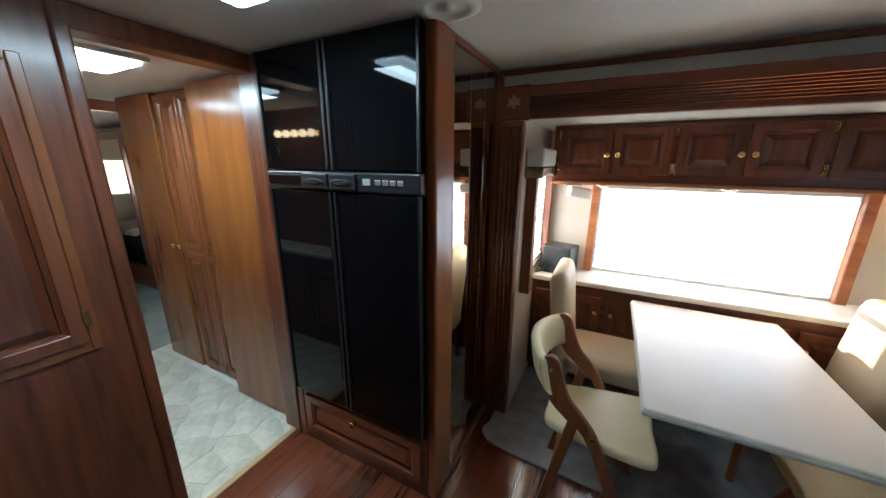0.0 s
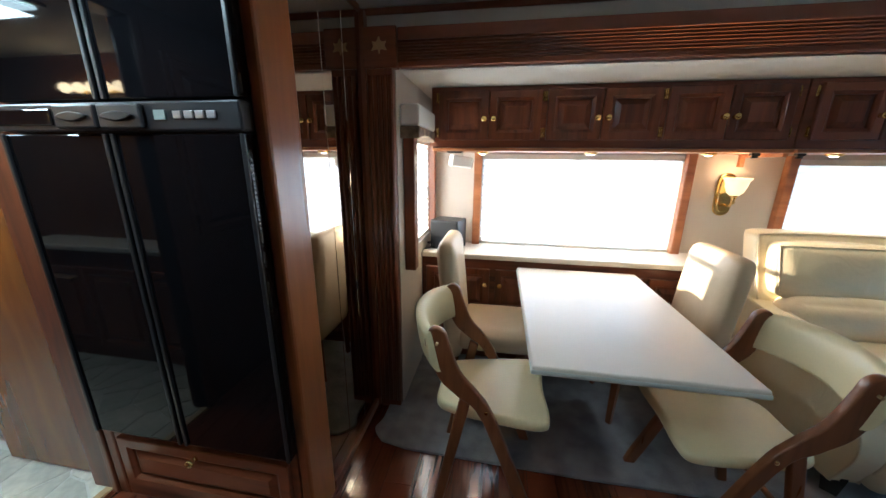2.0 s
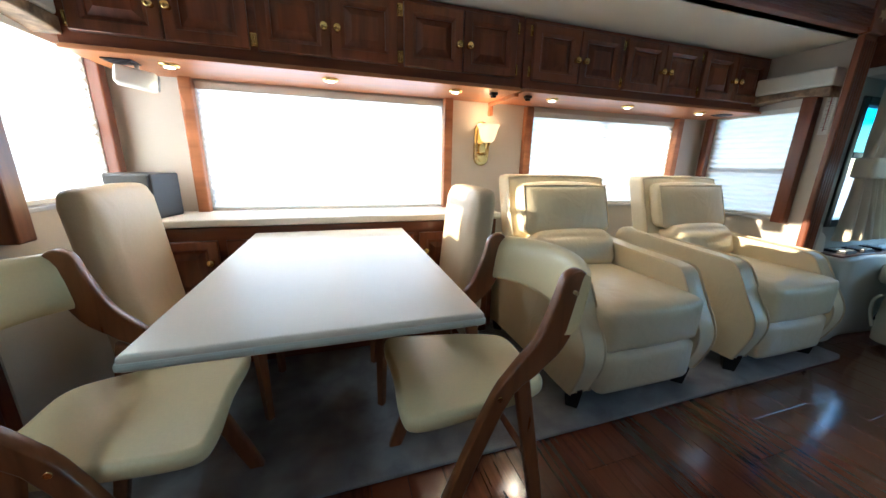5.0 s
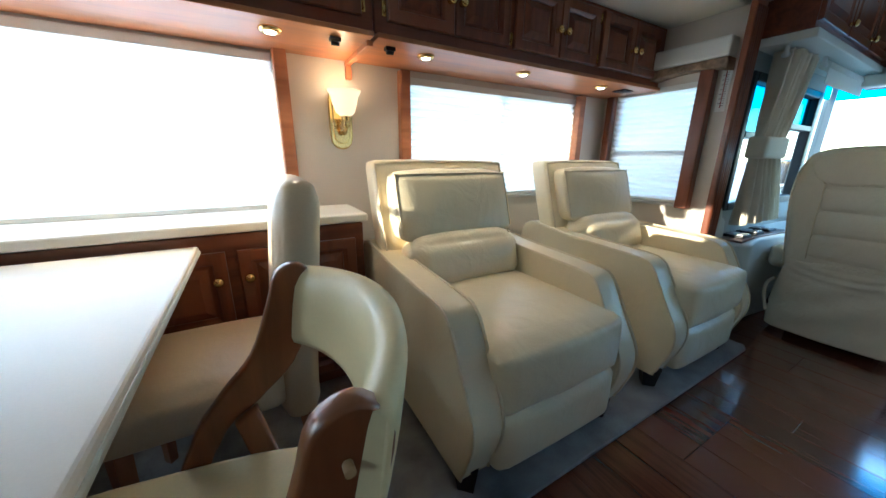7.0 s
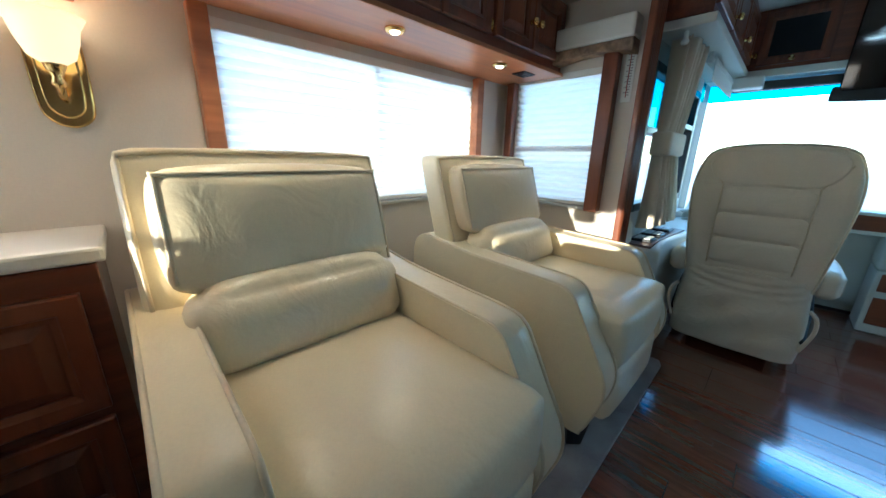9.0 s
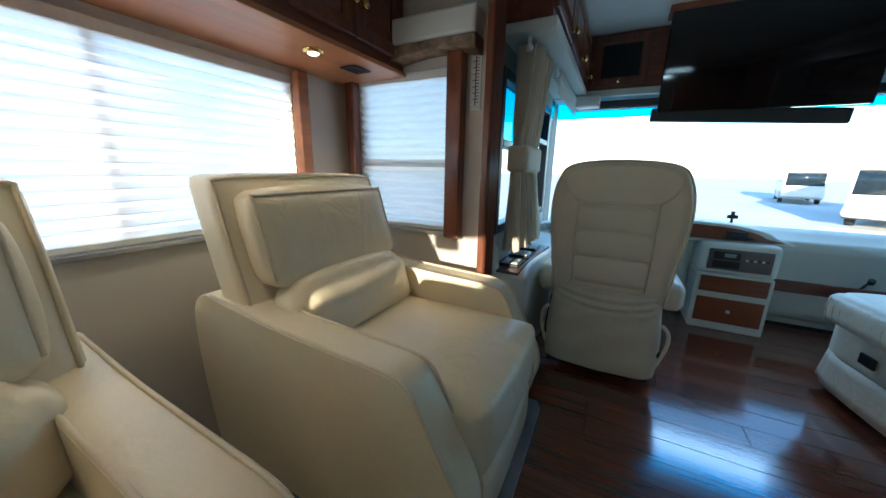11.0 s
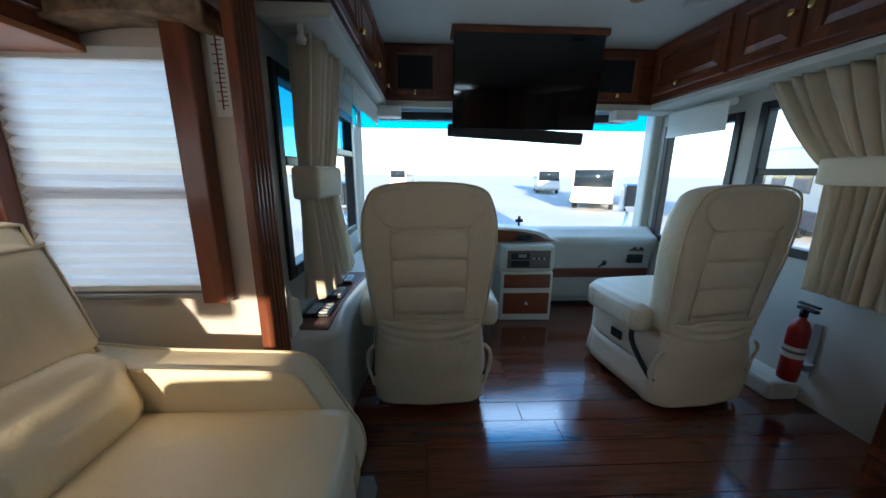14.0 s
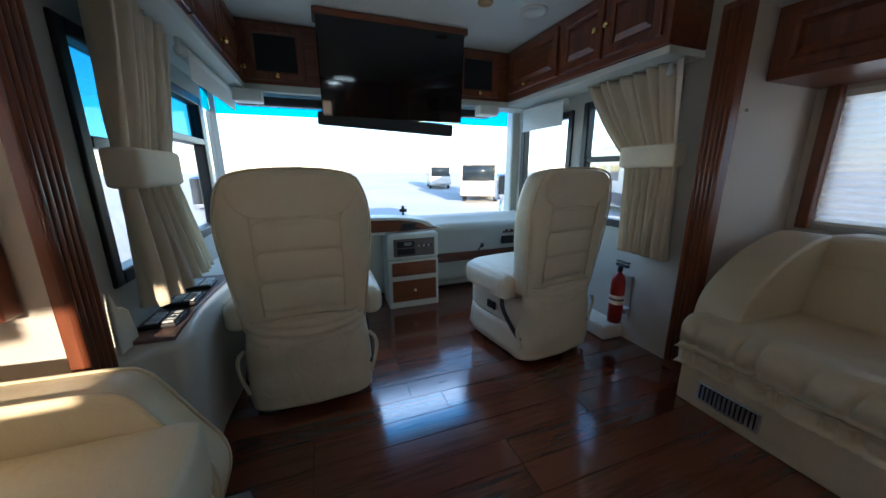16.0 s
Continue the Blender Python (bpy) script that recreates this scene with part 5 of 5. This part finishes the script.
part("drawer_front", S().box(-0.010, -0.18, 0.275, 0.0, 0.18, 0.385, 0.004), WOOD_Y, co)
d_ = part("drawer_front", S().box(-0.010, -0.18, 0.06, 0.0, 0.18, 0.235, 0.004), WOOD_Y, co)
part("knob", S().lathe([(0, 0), (0.012, 0.004), (0.010, 0.016), (0, 0.02)], (-0.010, 0, 0.15), (-1, 0, 0), 14), STEEL, d_)
pk = thing("parking_lever", "thin black lever on the dashboard", "lever", (0, 0, 0))
part("lever", S().tube([(5.555, 0.23, 0.36), (5.42, 0.27, 0.43), (5.40, 0.275, 0.44)], 0.008).cyl((5.40, 0.275, 0.43), (5.385, 0.28, 0.455), 0.016), BLACKPLASTIC, pk)

# driver's side console
sc2 = thing("side_console", "pale side console with keypads and switches beside the driver", "console", (0, 0, 0))
con = smooth_line([(3.99, 2.236), (3.985, 2.10), (4.05, 2.03), (4.30, 2.06), (4.75, 2.02), (5.40, 1.98), (5.42, 2.236)], 3)
part("body", S().prism(con, "xy", 0.0, 0.56, 0.02), DASH, sc2)
part("top_panel", S().prism([(4.05, 2.22), (4.04, 2.07), (4.30, 2.085), (4.75, 2.05), (4.75, 2.22)], "xy", 0.556, 0.572, 0.003), mat("marbled_brown_panel", (0.16, 0.10, 0.08), 0.3, fine=30, var=0.4), sc2, "marbled brown top panel")
for x in (4.18, 4.38, 4.58):
    kp = part("keypad", S().box(x - 0.06, 2.09, 0.572, x + 0.06, 2.20, 0.588, 0.005), BLACKPLASTIC, sc2)
    for i in range(4):
        for j in range(2):
            part("key", S().box(x - 0.05 + i * 0.026, 2.10 + j * 0.045, 0.588, x - 0.03 + i * 0.026, 2.135 + j * 0.045, 0.594, 0.002), PLASTIC if (i + j) % 3 == 0 else STEEL, kp)
tagged(part("wall_pocket", S().prism(smooth_line([(3.99, 0.0), (4.10, 0.0), (4.09, 0.60), (4.02, 0.70), (3.99, 0.70)], 3), "xz", 2.18, 2.238, 0.01), DASH), "padded pale wall corner beside the console", "wall pad", "", "structure")

ex = thing("fire_extinguisher", "small red fire extinguisher on the wall", "extinguisher", (4.30, -0.13, 0.13))
part("cylinder", S().lathe([(0, 0), (0.040, 0.004), (0.042, 0.03), (0.042, 0.27), (0.030, 0.315), (0.015, 0.33), (0.012, 0.345)], seg=24), RED, ex)
part("label", S().lathe([(0.0428, 0.13), (0.0428, 0.19)], seg=24), PAPER, ex, "white printed label")
part("text_bar", S().lathe([(0.0432, 0.155), (0.0432, 0.17)], seg=24), INK, ex)
part("valve", S().cyl((0, 0, 0.34), (0, 0, 0.385), 0.016).box(-0.055, -0.012, 0.375, 0.03, 0.012, 0.392, 0.004).box(-0.06, -0.010, 0.40, 0.03, 0.010, 0.412, 0.004), BLACKPLASTIC, ex, "black valve and handle")
part("wall_bracket", S().box(-0.03, -0.095, 0.06, 0.03, -0.043, 0.09).box(-0.02, -0.095, 0.02, 0.02, -0.090, 0.30), STEEL, ex)
tagged(part("step_box", S().box(4.30, -0.226, 0.0, 4.62, -0.06, 0.10, 0.02), DASH), "low pale plastic step box by the door", "box")

th = thing("wall_thermometer", "slim white wall thermometer", "thermometer", (3.928, 2.277, 1.29))
part("plate", S().box(-0.006, -0.024, 0, 0, 0.024, 0.24, 0.003), PLASTIC, th)
for i in range(16):
    part("tick", S().box(-0.0075, -0.014, 0.03 + i * 0.012, -0.006, 0.014 if i % 2 else -0.002, 0.033 + i * 0.012), INK, th)
part("tube", S().cyl((-0.008, 0, 0.02), (-0.008, 0, 0.22), 0.002, seg=8), RED, th)

# sofa
so = thing("sofa", "ivory leather sofa with a deep tufted front and storage base", "sofa", (0, 0, 0))
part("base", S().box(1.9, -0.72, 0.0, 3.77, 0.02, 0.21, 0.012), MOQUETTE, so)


def gathered(profile, x0, x1, pitch, amp, seed, n=240):
    """A padded roll along x whose skin is drawn into uneven folds; profile: (y, z, share of the folds)."""
    rr, folds, x = random.Random(seed), [], x0
    while x < x1:
        folds.append((x, rr.uniform(0.5, 1.0), rr.uniform(-0.05, 0.05), rr.uniform(0.008, 0.016)))
        x += pitch * rr.uniform(0.6, 1.5)
    line = smooth_line(profile, 5, False)
    b, rows = bmesh.new(), []
    for i in range(n + 1):
        x = x0 + (x1 - x0) * i / n
        end = min(1.0, min(x - x0, x1 - x) / 0.05)
        row = []
        for y, z, share in line:
            dip = sum(h * math.exp(-((x - fx - sk * (z - 0.36) * 6) / wd_) ** 2) for fx, h, sk, wd_ in folds if abs(x - fx) < 0.15)
            swell = 0.5 + 0.5 * math.sin(x * 41 + z * 12) * math.sin(x * 17)
            row.append(b.verts.new((x, y - share * amp * (dip - 0.4 * swell) - 0.03 * share * (1 - end) ** 2, z - 0.02 * (1 - end) ** 2)))
        rows.append(row)
    for p, q in zip(rows, rows[1:]):
        for j in range(len(line) - 1):
            b.faces.new((p[j], p[j + 1], q[j + 1], q[j])).smooth = True
    b.faces.new(rows[0]), b.faces.new(rows[-1][::-1])
    bmesh.ops.recalc_face_normals(b, faces=b.faces[:])
    return b


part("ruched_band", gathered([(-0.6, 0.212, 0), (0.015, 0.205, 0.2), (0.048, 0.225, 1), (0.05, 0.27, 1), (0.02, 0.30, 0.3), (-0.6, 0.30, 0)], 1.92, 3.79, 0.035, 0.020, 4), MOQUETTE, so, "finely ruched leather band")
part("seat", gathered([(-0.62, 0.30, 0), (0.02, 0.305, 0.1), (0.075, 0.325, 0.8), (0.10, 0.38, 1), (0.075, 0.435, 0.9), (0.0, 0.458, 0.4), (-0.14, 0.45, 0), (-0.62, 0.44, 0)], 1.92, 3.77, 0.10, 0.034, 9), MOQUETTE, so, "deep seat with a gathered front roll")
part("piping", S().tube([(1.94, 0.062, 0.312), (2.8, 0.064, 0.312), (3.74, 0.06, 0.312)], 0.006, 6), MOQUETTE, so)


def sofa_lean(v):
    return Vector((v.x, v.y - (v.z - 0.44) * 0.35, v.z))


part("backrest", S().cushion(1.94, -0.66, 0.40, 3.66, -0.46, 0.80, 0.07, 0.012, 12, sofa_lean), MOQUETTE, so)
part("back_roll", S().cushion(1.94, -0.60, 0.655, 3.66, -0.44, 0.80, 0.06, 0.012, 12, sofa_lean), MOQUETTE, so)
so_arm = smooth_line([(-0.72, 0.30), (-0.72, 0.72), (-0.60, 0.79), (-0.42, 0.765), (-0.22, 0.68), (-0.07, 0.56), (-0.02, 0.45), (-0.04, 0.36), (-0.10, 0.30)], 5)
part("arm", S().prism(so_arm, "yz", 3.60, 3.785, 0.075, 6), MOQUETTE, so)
for x in (3.56, 3.00):
    g = part("grille", S().box(x - 0.12, 0.02, 0.055, x + 0.12, 0.028, 0.145, 0.003), STEEL, so, "dark slotted air grille")
    part("grille_back", S().box(x - 0.105, 0.028, 0.065, x + 0.105, 0.030, 0.135), BLACKPLASTIC, g)
    for i in range(12):
        part("slat", S().box(x - 0.10 + i * 0.017, 0.029, 0.067, x - 0.092 + i * 0.017, 0.035, 0.133), STEEL, g)
oc = thing("overhead_cabinet", "cherry overhead cabinet above the sofa", "cabinet", (0, 0, 0))
part("body", S().box(1.2, -0.879, 1.49, 3.895, -0.42, 1.795, 0.004), WOOD_X, oc)
for i in range(5):
    raised_door(oc, 0.50, 0.25, "x", (1.28 + i * 0.52, -0.42, 1.52), 1, knob_at=(0.47 if i % 2 else 0.03, 0.12))
puck(3.45, -0.55, 1.489)
tagged(part("grab_hook", S().lathe([(0, 0), (0.008, 0.004), (0.008, 0.012), (0, 0.016)], (3.899, -0.32, 1.36), (-1, 0, 0), 10), STEEL), "small screw cap on the wall", "screw")

# corridor vanity, mirrored in the black doors
kc = thing("vanity_cabinet", "dark cherry vanity cabinet along the corridor wall", "cabinet", (0, 0, 0))
part("body", S().box(-2.6, 0.362, 0.0, -1.25, 0.56, 0.80, 0.004), WOOD_Z, kc)
for i in range(3):
    raised_door(kc, 0.42, 0.58, "x", (-2.57 + i * 0.44, 0.56, 0.10), 1, knob_at=(0.38, 0.5))
tagged(part("worktop", S().box(-2.62, 0.362, 0.802, -1.23, 0.60, 0.84, 0.01), LAMINATE), "pale laminate worktop on the corridor vanity", "worktop")
vl = thing("vanity_light", "brass light bar with a row of lit bulbs", "lamp", (-1.88, 0.362, 1.80))
part("bar", S().box(-0.24, 0, -0.03, 0.24, 0.03, 0.03, 0.006), BRASS, vl)
for i in range(5):
    part("bulb", S().lathe([(0.012, 0), (0.016, 0.015), (0.030, 0.035), (0.030, 0.05), (0.018, 0.068), (0, 0.072)], (-0.20 + i * 0.10, 0.03, 0), (0, 1, 0), 16), BULB, vl, "glowing bulb")
tr_ = thing("towel_ring", "brass towel ring on the corridor wall", "towel ring", (-2.2, 0.40, 1.64))
part("ring", S().tube([(0.075 * math.cos(a), 0.0, 0.075 * math.sin(a)) for a in [2 * math.pi * i / 28 for i in range(28)]], 0.007, 8, True).cyl((0, -0.038, 0.075), (0, 0.005, 0.075), 0.014), BRASS, tr_)

# small things on the ledge
sp1 = thing("loudspeaker", "black box loudspeaker on the ledge", "speaker", (0.25, 2.83, 0.804), "", -14)
part("cabinet", S().box(-0.10, -0.085, 0, 0.10, 0.085, 0.20, 0.006), BLACKPLASTIC, sp1)
part("grille", S().box(-0.094, -0.093, 0.008, 0.094, -0.085, 0.192, 0.004), SPEAKERCLOTH, sp1, "dark cloth grille")
cb = thing("cable", "coil of thin black cable on the ledge", "cable", (0.135, 2.79, 0.804))
part("coil", S().tube(smooth_line([(-0.03, -0.07, 0.006), (0.02, -0.04, 0.02), (-0.02, -0.01, 0.035), (0.03, 0.02, 0.02), (-0.01, 0.06, 0.006), (-0.03, 0.02, 0.03), (0.02, -0.02, 0.045), (0.0, -0.06, 0.01)], 6, False), 0.0035, 6), BLACKPLASTIC, cb)
sp2 = thing("satellite_speaker", "small white satellite speaker hung under the cabinet", "speaker", (0.34, 2.76, 1.385), "", 20)
part("body", S().box(-0.075, -0.045, -0.035, 0.06, 0.045, 0.035, 0.012, 3).turn(Matrix.Rotation(radians(8), 4, "Y")), PLASTIC, sp2)
part("grille", S().box(0.06, -0.035, -0.028, 0.066, 0.035, 0.028, 0.003).turn(Matrix.Rotation(radians(8), 4, "Y")), INK, sp2)
part("bracket", S().cyl((0, 0, 0.03), (0, 0, 0.0625), 0.008), PLASTIC, sp2)

for x, y, r in ((4.80, 0.27, 0.085), (4.80, 0.60, 0.045)):
    v = thing("ceiling_speaker", "round pale ceiling speaker grille", "speaker", (x, y, CEIL_Z - 0.001))
    part("ring", S().lathe([(r, 0), (r, -0.010), (r * 0.82, -0.014), (r * 0.78, -0.006), (0, -0.006)], seg=32), PLASTIC if r > 0.05 else INLAY, v)

# ---- outside ----
fixed("ground", S().box(-400, -400, -1.3, 400, 400, -1.2), GROUND, "pale concrete lot that reaches the horizon", "ground")


def motorhome(label, x, y, turn, paint, low):
    ob = thing("motorhome", label, "motorhome", (x, y, -1.2), "parked motorhomes", turn)
    side = smooth_line([(-5.0, 0.5), (5.0, 0.5), (5.1, 1.2), (4.9, 2.6), (4.6, 3.35), (-5.0, 3.35)], 3)
    part("body", S().prism(side, "xz", -1.25, 1.25, 0.12), paint, ob)
    part("lower_panel", S().box(-4.95, -1.262, 0.45, 4.9, 1.262, 1.15, 0.05), low, ob)
    part("windscreen", S().prism([(5.12, 1.55), (4.86, 2.9), (4.82, 2.9), (5.05, 1.55)], "xz", -1.12, 1.12), RVGLASS, ob)
    for k in (-3.4, -1.2, 1.0, 3.2):
        for s in (-1, 1):
            part("window", S().box(k - 0.7, s * 1.253 - 0.01, 1.7, k + 0.7, s * 1.253 + 0.01, 2.5, 0.008), RVGLASS, ob)
    for k in (-2.9, 3.2):
        for s in (-1, 1):
            w = part("wheel", S().cyl((k, s * 1.0, 0.5), (k, s * 1.28, 0.5), 0.5, seg=28), RUBBER, ob)
            part("rim", S().cyl((k, s * 1.27, 0.5), (k, s * 1.29, 0.5), 0.3, seg=24), CHROME, w)
    for s in (-1, 1):
        part("headlight", S().cyl((5.02, s * 0.85, 0.95), (5.13, s * 0.85, 0.95), 0.16), CHROME, ob)
    return ob


motorhome("brown and cream parked motorhome seen across the lot", 28.0, -11.2, 150, RVPAINT, RVBROWN)
motorhome("pale parked motorhome in the distance", 46, -13.5, 165, RVPAINT, RVPAINT)
motorhome("pale parked motorhome further off", 60, 6.0, 175, RVPAINT, RVPAINT)
motorhome("brown parked motorhome beside the entry door", 17.0, -15.0, 150, RVPAINT, RVBROWN)
motorhome("pale parked motorhome behind the sofa window", -2.0, -14.0, 5, RVPAINT, RVBROWN)

for y, s, lab in ((-0.58, -1, "passenger"), (2.62, 1, "driver")):
    mr = thing("side_mirror", f"chrome outside mirror on the {lab} side", "mirror", (6.55, y, 0.62), "outside mirrors")
    part("housing", S().cushion(-0.05, -0.10, 0.10, 0.05, 0.10, 0.42, 0.04, 0.0, 7), CHROME, mr)
    part("mirror_glass", S().box(-0.056, -0.08, 0.17, -0.049, 0.08, 0.40, 0.003), RVGLASS, mr, "dark mirror glass")
    part("arm", S().tube([(0, 0, 0.12), (0, -s * 0.02, 0.0), (-0.10, -s * 0.14, -0.18), (-0.76, -s * 0.33, -0.22)], 0.02), CHROME, mr)
wp = thing("windscreen_wiper", "black wiper blade resting on the windscreen", "wiper", (0, 0, 0), "wipers")
part("blade", S().tube([(5.86, 0.78, 0.60), (5.86, 0.4, 0.605), (5.86, 0.1, 0.60)], 0.010), BLACKPLASTIC, wp)
part("arm", S().tube([(5.86, 0.45, 0.61), (5.90, 0.40, 0.56), (5.90, 0.38, 0.46)], 0.009), BLACKPLASTIC, wp)
ph = thing("phone_holder", "black phone holder on the dashboard top", "holder", (5.55, 0.95, 0.70))
part("stem", S().cyl((0, 0, -0.045), (0, 0, 0.06), 0.008).box(-0.012, -0.03, 0.05, 0.012, 0.03, 0.075, 0.004).cyl((0, 0, 0.07), (0, 0, 0.10), 0.012).cyl((0, 0, -0.05), (0, 0, -0.035), 0.03), BLACKPLASTIC, ph)


def tree(x, y, h, seed):
    ob = thing("tree", "bare winter tree with thin branches", "tree", (x, y, -1.2), "trees beyond the lot")
    rnd = random.Random(seed)
    s, tips = S(), []

    def limb(p, d, length, r, depth):
        q = p + d * length
        s.cyl(p, q, r, r * 0.62, 6)
        if depth == 0:
            tips.append(q)
            return
        for _ in range(3 if depth > 1 else 4):
            e = (d + Vector((rnd.uniform(-0.75, 0.75), rnd.uniform(-0.75, 0.75), rnd.uniform(-0.1, 0.45)))).normalized()
            limb(q, e, length * rnd.uniform(0.6, 0.8), r * 0.6, depth - 1)
    limb(Vector((0, 0, 0)), Vector((0, 0, 1)), h * 0.3, h * 0.025, 4)
    part("trunk", s, BARK, ob)
    b = bmesh.new()
    for t in tips:
        for _ in range(8):
            c = t + Vector((rnd.gauss(0, 0.25), rnd.gauss(0, 0.25), rnd.gauss(0, 0.2)))
            u, v = Vector((rnd.gauss(0, 1), rnd.gauss(0, 1), rnd.gauss(0, 1))).normalized() * 0.07, Vector((rnd.gauss(0, 1), rnd.gauss(0, 1), rnd.gauss(0, 1))).normalized() * 0.05
            b.faces.new([b.verts.new(c + k) for k in (u, v, -u, -v)])
    part("crown", b, TWIG, ob)


tree(-3.5, 22, 7, 1), tree(4.0, 26, 8, 2), tree(9.0, 30, 7, 3)

# ---- floor pieces ----
rnd = random.Random(11)
planks = tagged(new("floor_planks"), "glossy dark red-brown wood plank floor", "floor", "", "structure")
plank_mesh = {}


def plank(x, y0, y1, w):
    n = round((y1 - y0) / 0.05)
    key = (n, round(w, 3))
    if key not in plank_mesh:
        s = S().box(-w / 2 + 0.0006, -n * 0.025 + 0.0006, -0.012, w / 2 - 0.0006, n * 0.025 - 0.0006, 0, 0.0012, 1)
        me = bpy.data.meshes.new("plank")
        s.bm.to_mesh(me)
        s.bm.free()
        me.materials.append(FLOORWOOD)
        plank_mesh[key] = me
    ob = new("plank", plank_mesh[key])
    ob.parent, ob.location = planks, (x, (y0 + n * 0.05 / 2), rnd.uniform(-0.0004, 0.0004))


W = 0.127
for i in range(int((5.68 + 1.0) / W)):
    x = -1.0 + (i + 0.5) * W
    y, first = -0.25, True
    end = 2.25
    if -0.0 < x < 3.93:
        end = 1.95
    elif x < -0.06:
        end = 1.50
    if 0.66 < x < 3.85:
        y = -0.85
    while y < end - 0.02:
        ln = rnd.choice((0.45, 0.6, 0.75)) if first else rnd.choice((0.9, 1.05, 1.2))
        first = False
        ln = min(ln, math.ceil((end - y) / 0.05) * 0.05)
        if end - y - ln < 0.2:
            ln = math.ceil((end - y) / 0.05) * 0.05
        plank(x, y, y + ln, W)
        y += ln

# irregular flagstones of the corridor: cells of a jittered grid, clipped against their neighbours
stones = tagged(new("flagstones"), "irregular cream and tan flagstone tiles", "floor", "", "structure")
seeds = [((-2.80 + (i + 0.5) * 0.165 + rnd.uniform(-0.13, 0.13)), (0.38 + (j + 0.5) * 0.165 + rnd.uniform(-0.13, 0.13))) for i in range(11) for j in range(7)]


def clip(poly, a, b, c):
    out = []
    for p, q in zip(poly, poly[1:] + poly[:1]):
        dp, dq = a * p[0] + b * p[1] - c, a * q[0] + b * q[1] - c
        if dp <= 0:
            out.append(p)
        if dp * dq < 0:
            t = dp / (dp - dq)
            out.append((p[0] + (q[0] - p[0]) * t, p[1] + (q[1] - p[1]) * t))
    return out


for sx, sy in seeds:
    poly = [(-2.81, 0.37), (-1.04, 0.37), (-1.04, 1.53), (-2.81, 1.53)]
    for ox, oy in seeds:
        if (ox, oy) != (sx, sy) and math.hypot(ox - sx, oy - sy) < 0.6:
            a, b = ox - sx, oy - sy
            n_ = math.hypot(a, b)
            poly = clip(poly, a / n_, b / n_, (a * (ox + sx) / 2 + b * (oy + sy) / 2) / n_ - 0.004)
    if len(poly) > 2:
        o = part("flagstone", S().prism([(p[0] - sx, p[1] - sy) for p in poly], "xy", -0.012, 0.0, 0.002, 1, False), TILE, stones)
        o.location = (sx, sy, 0.0)
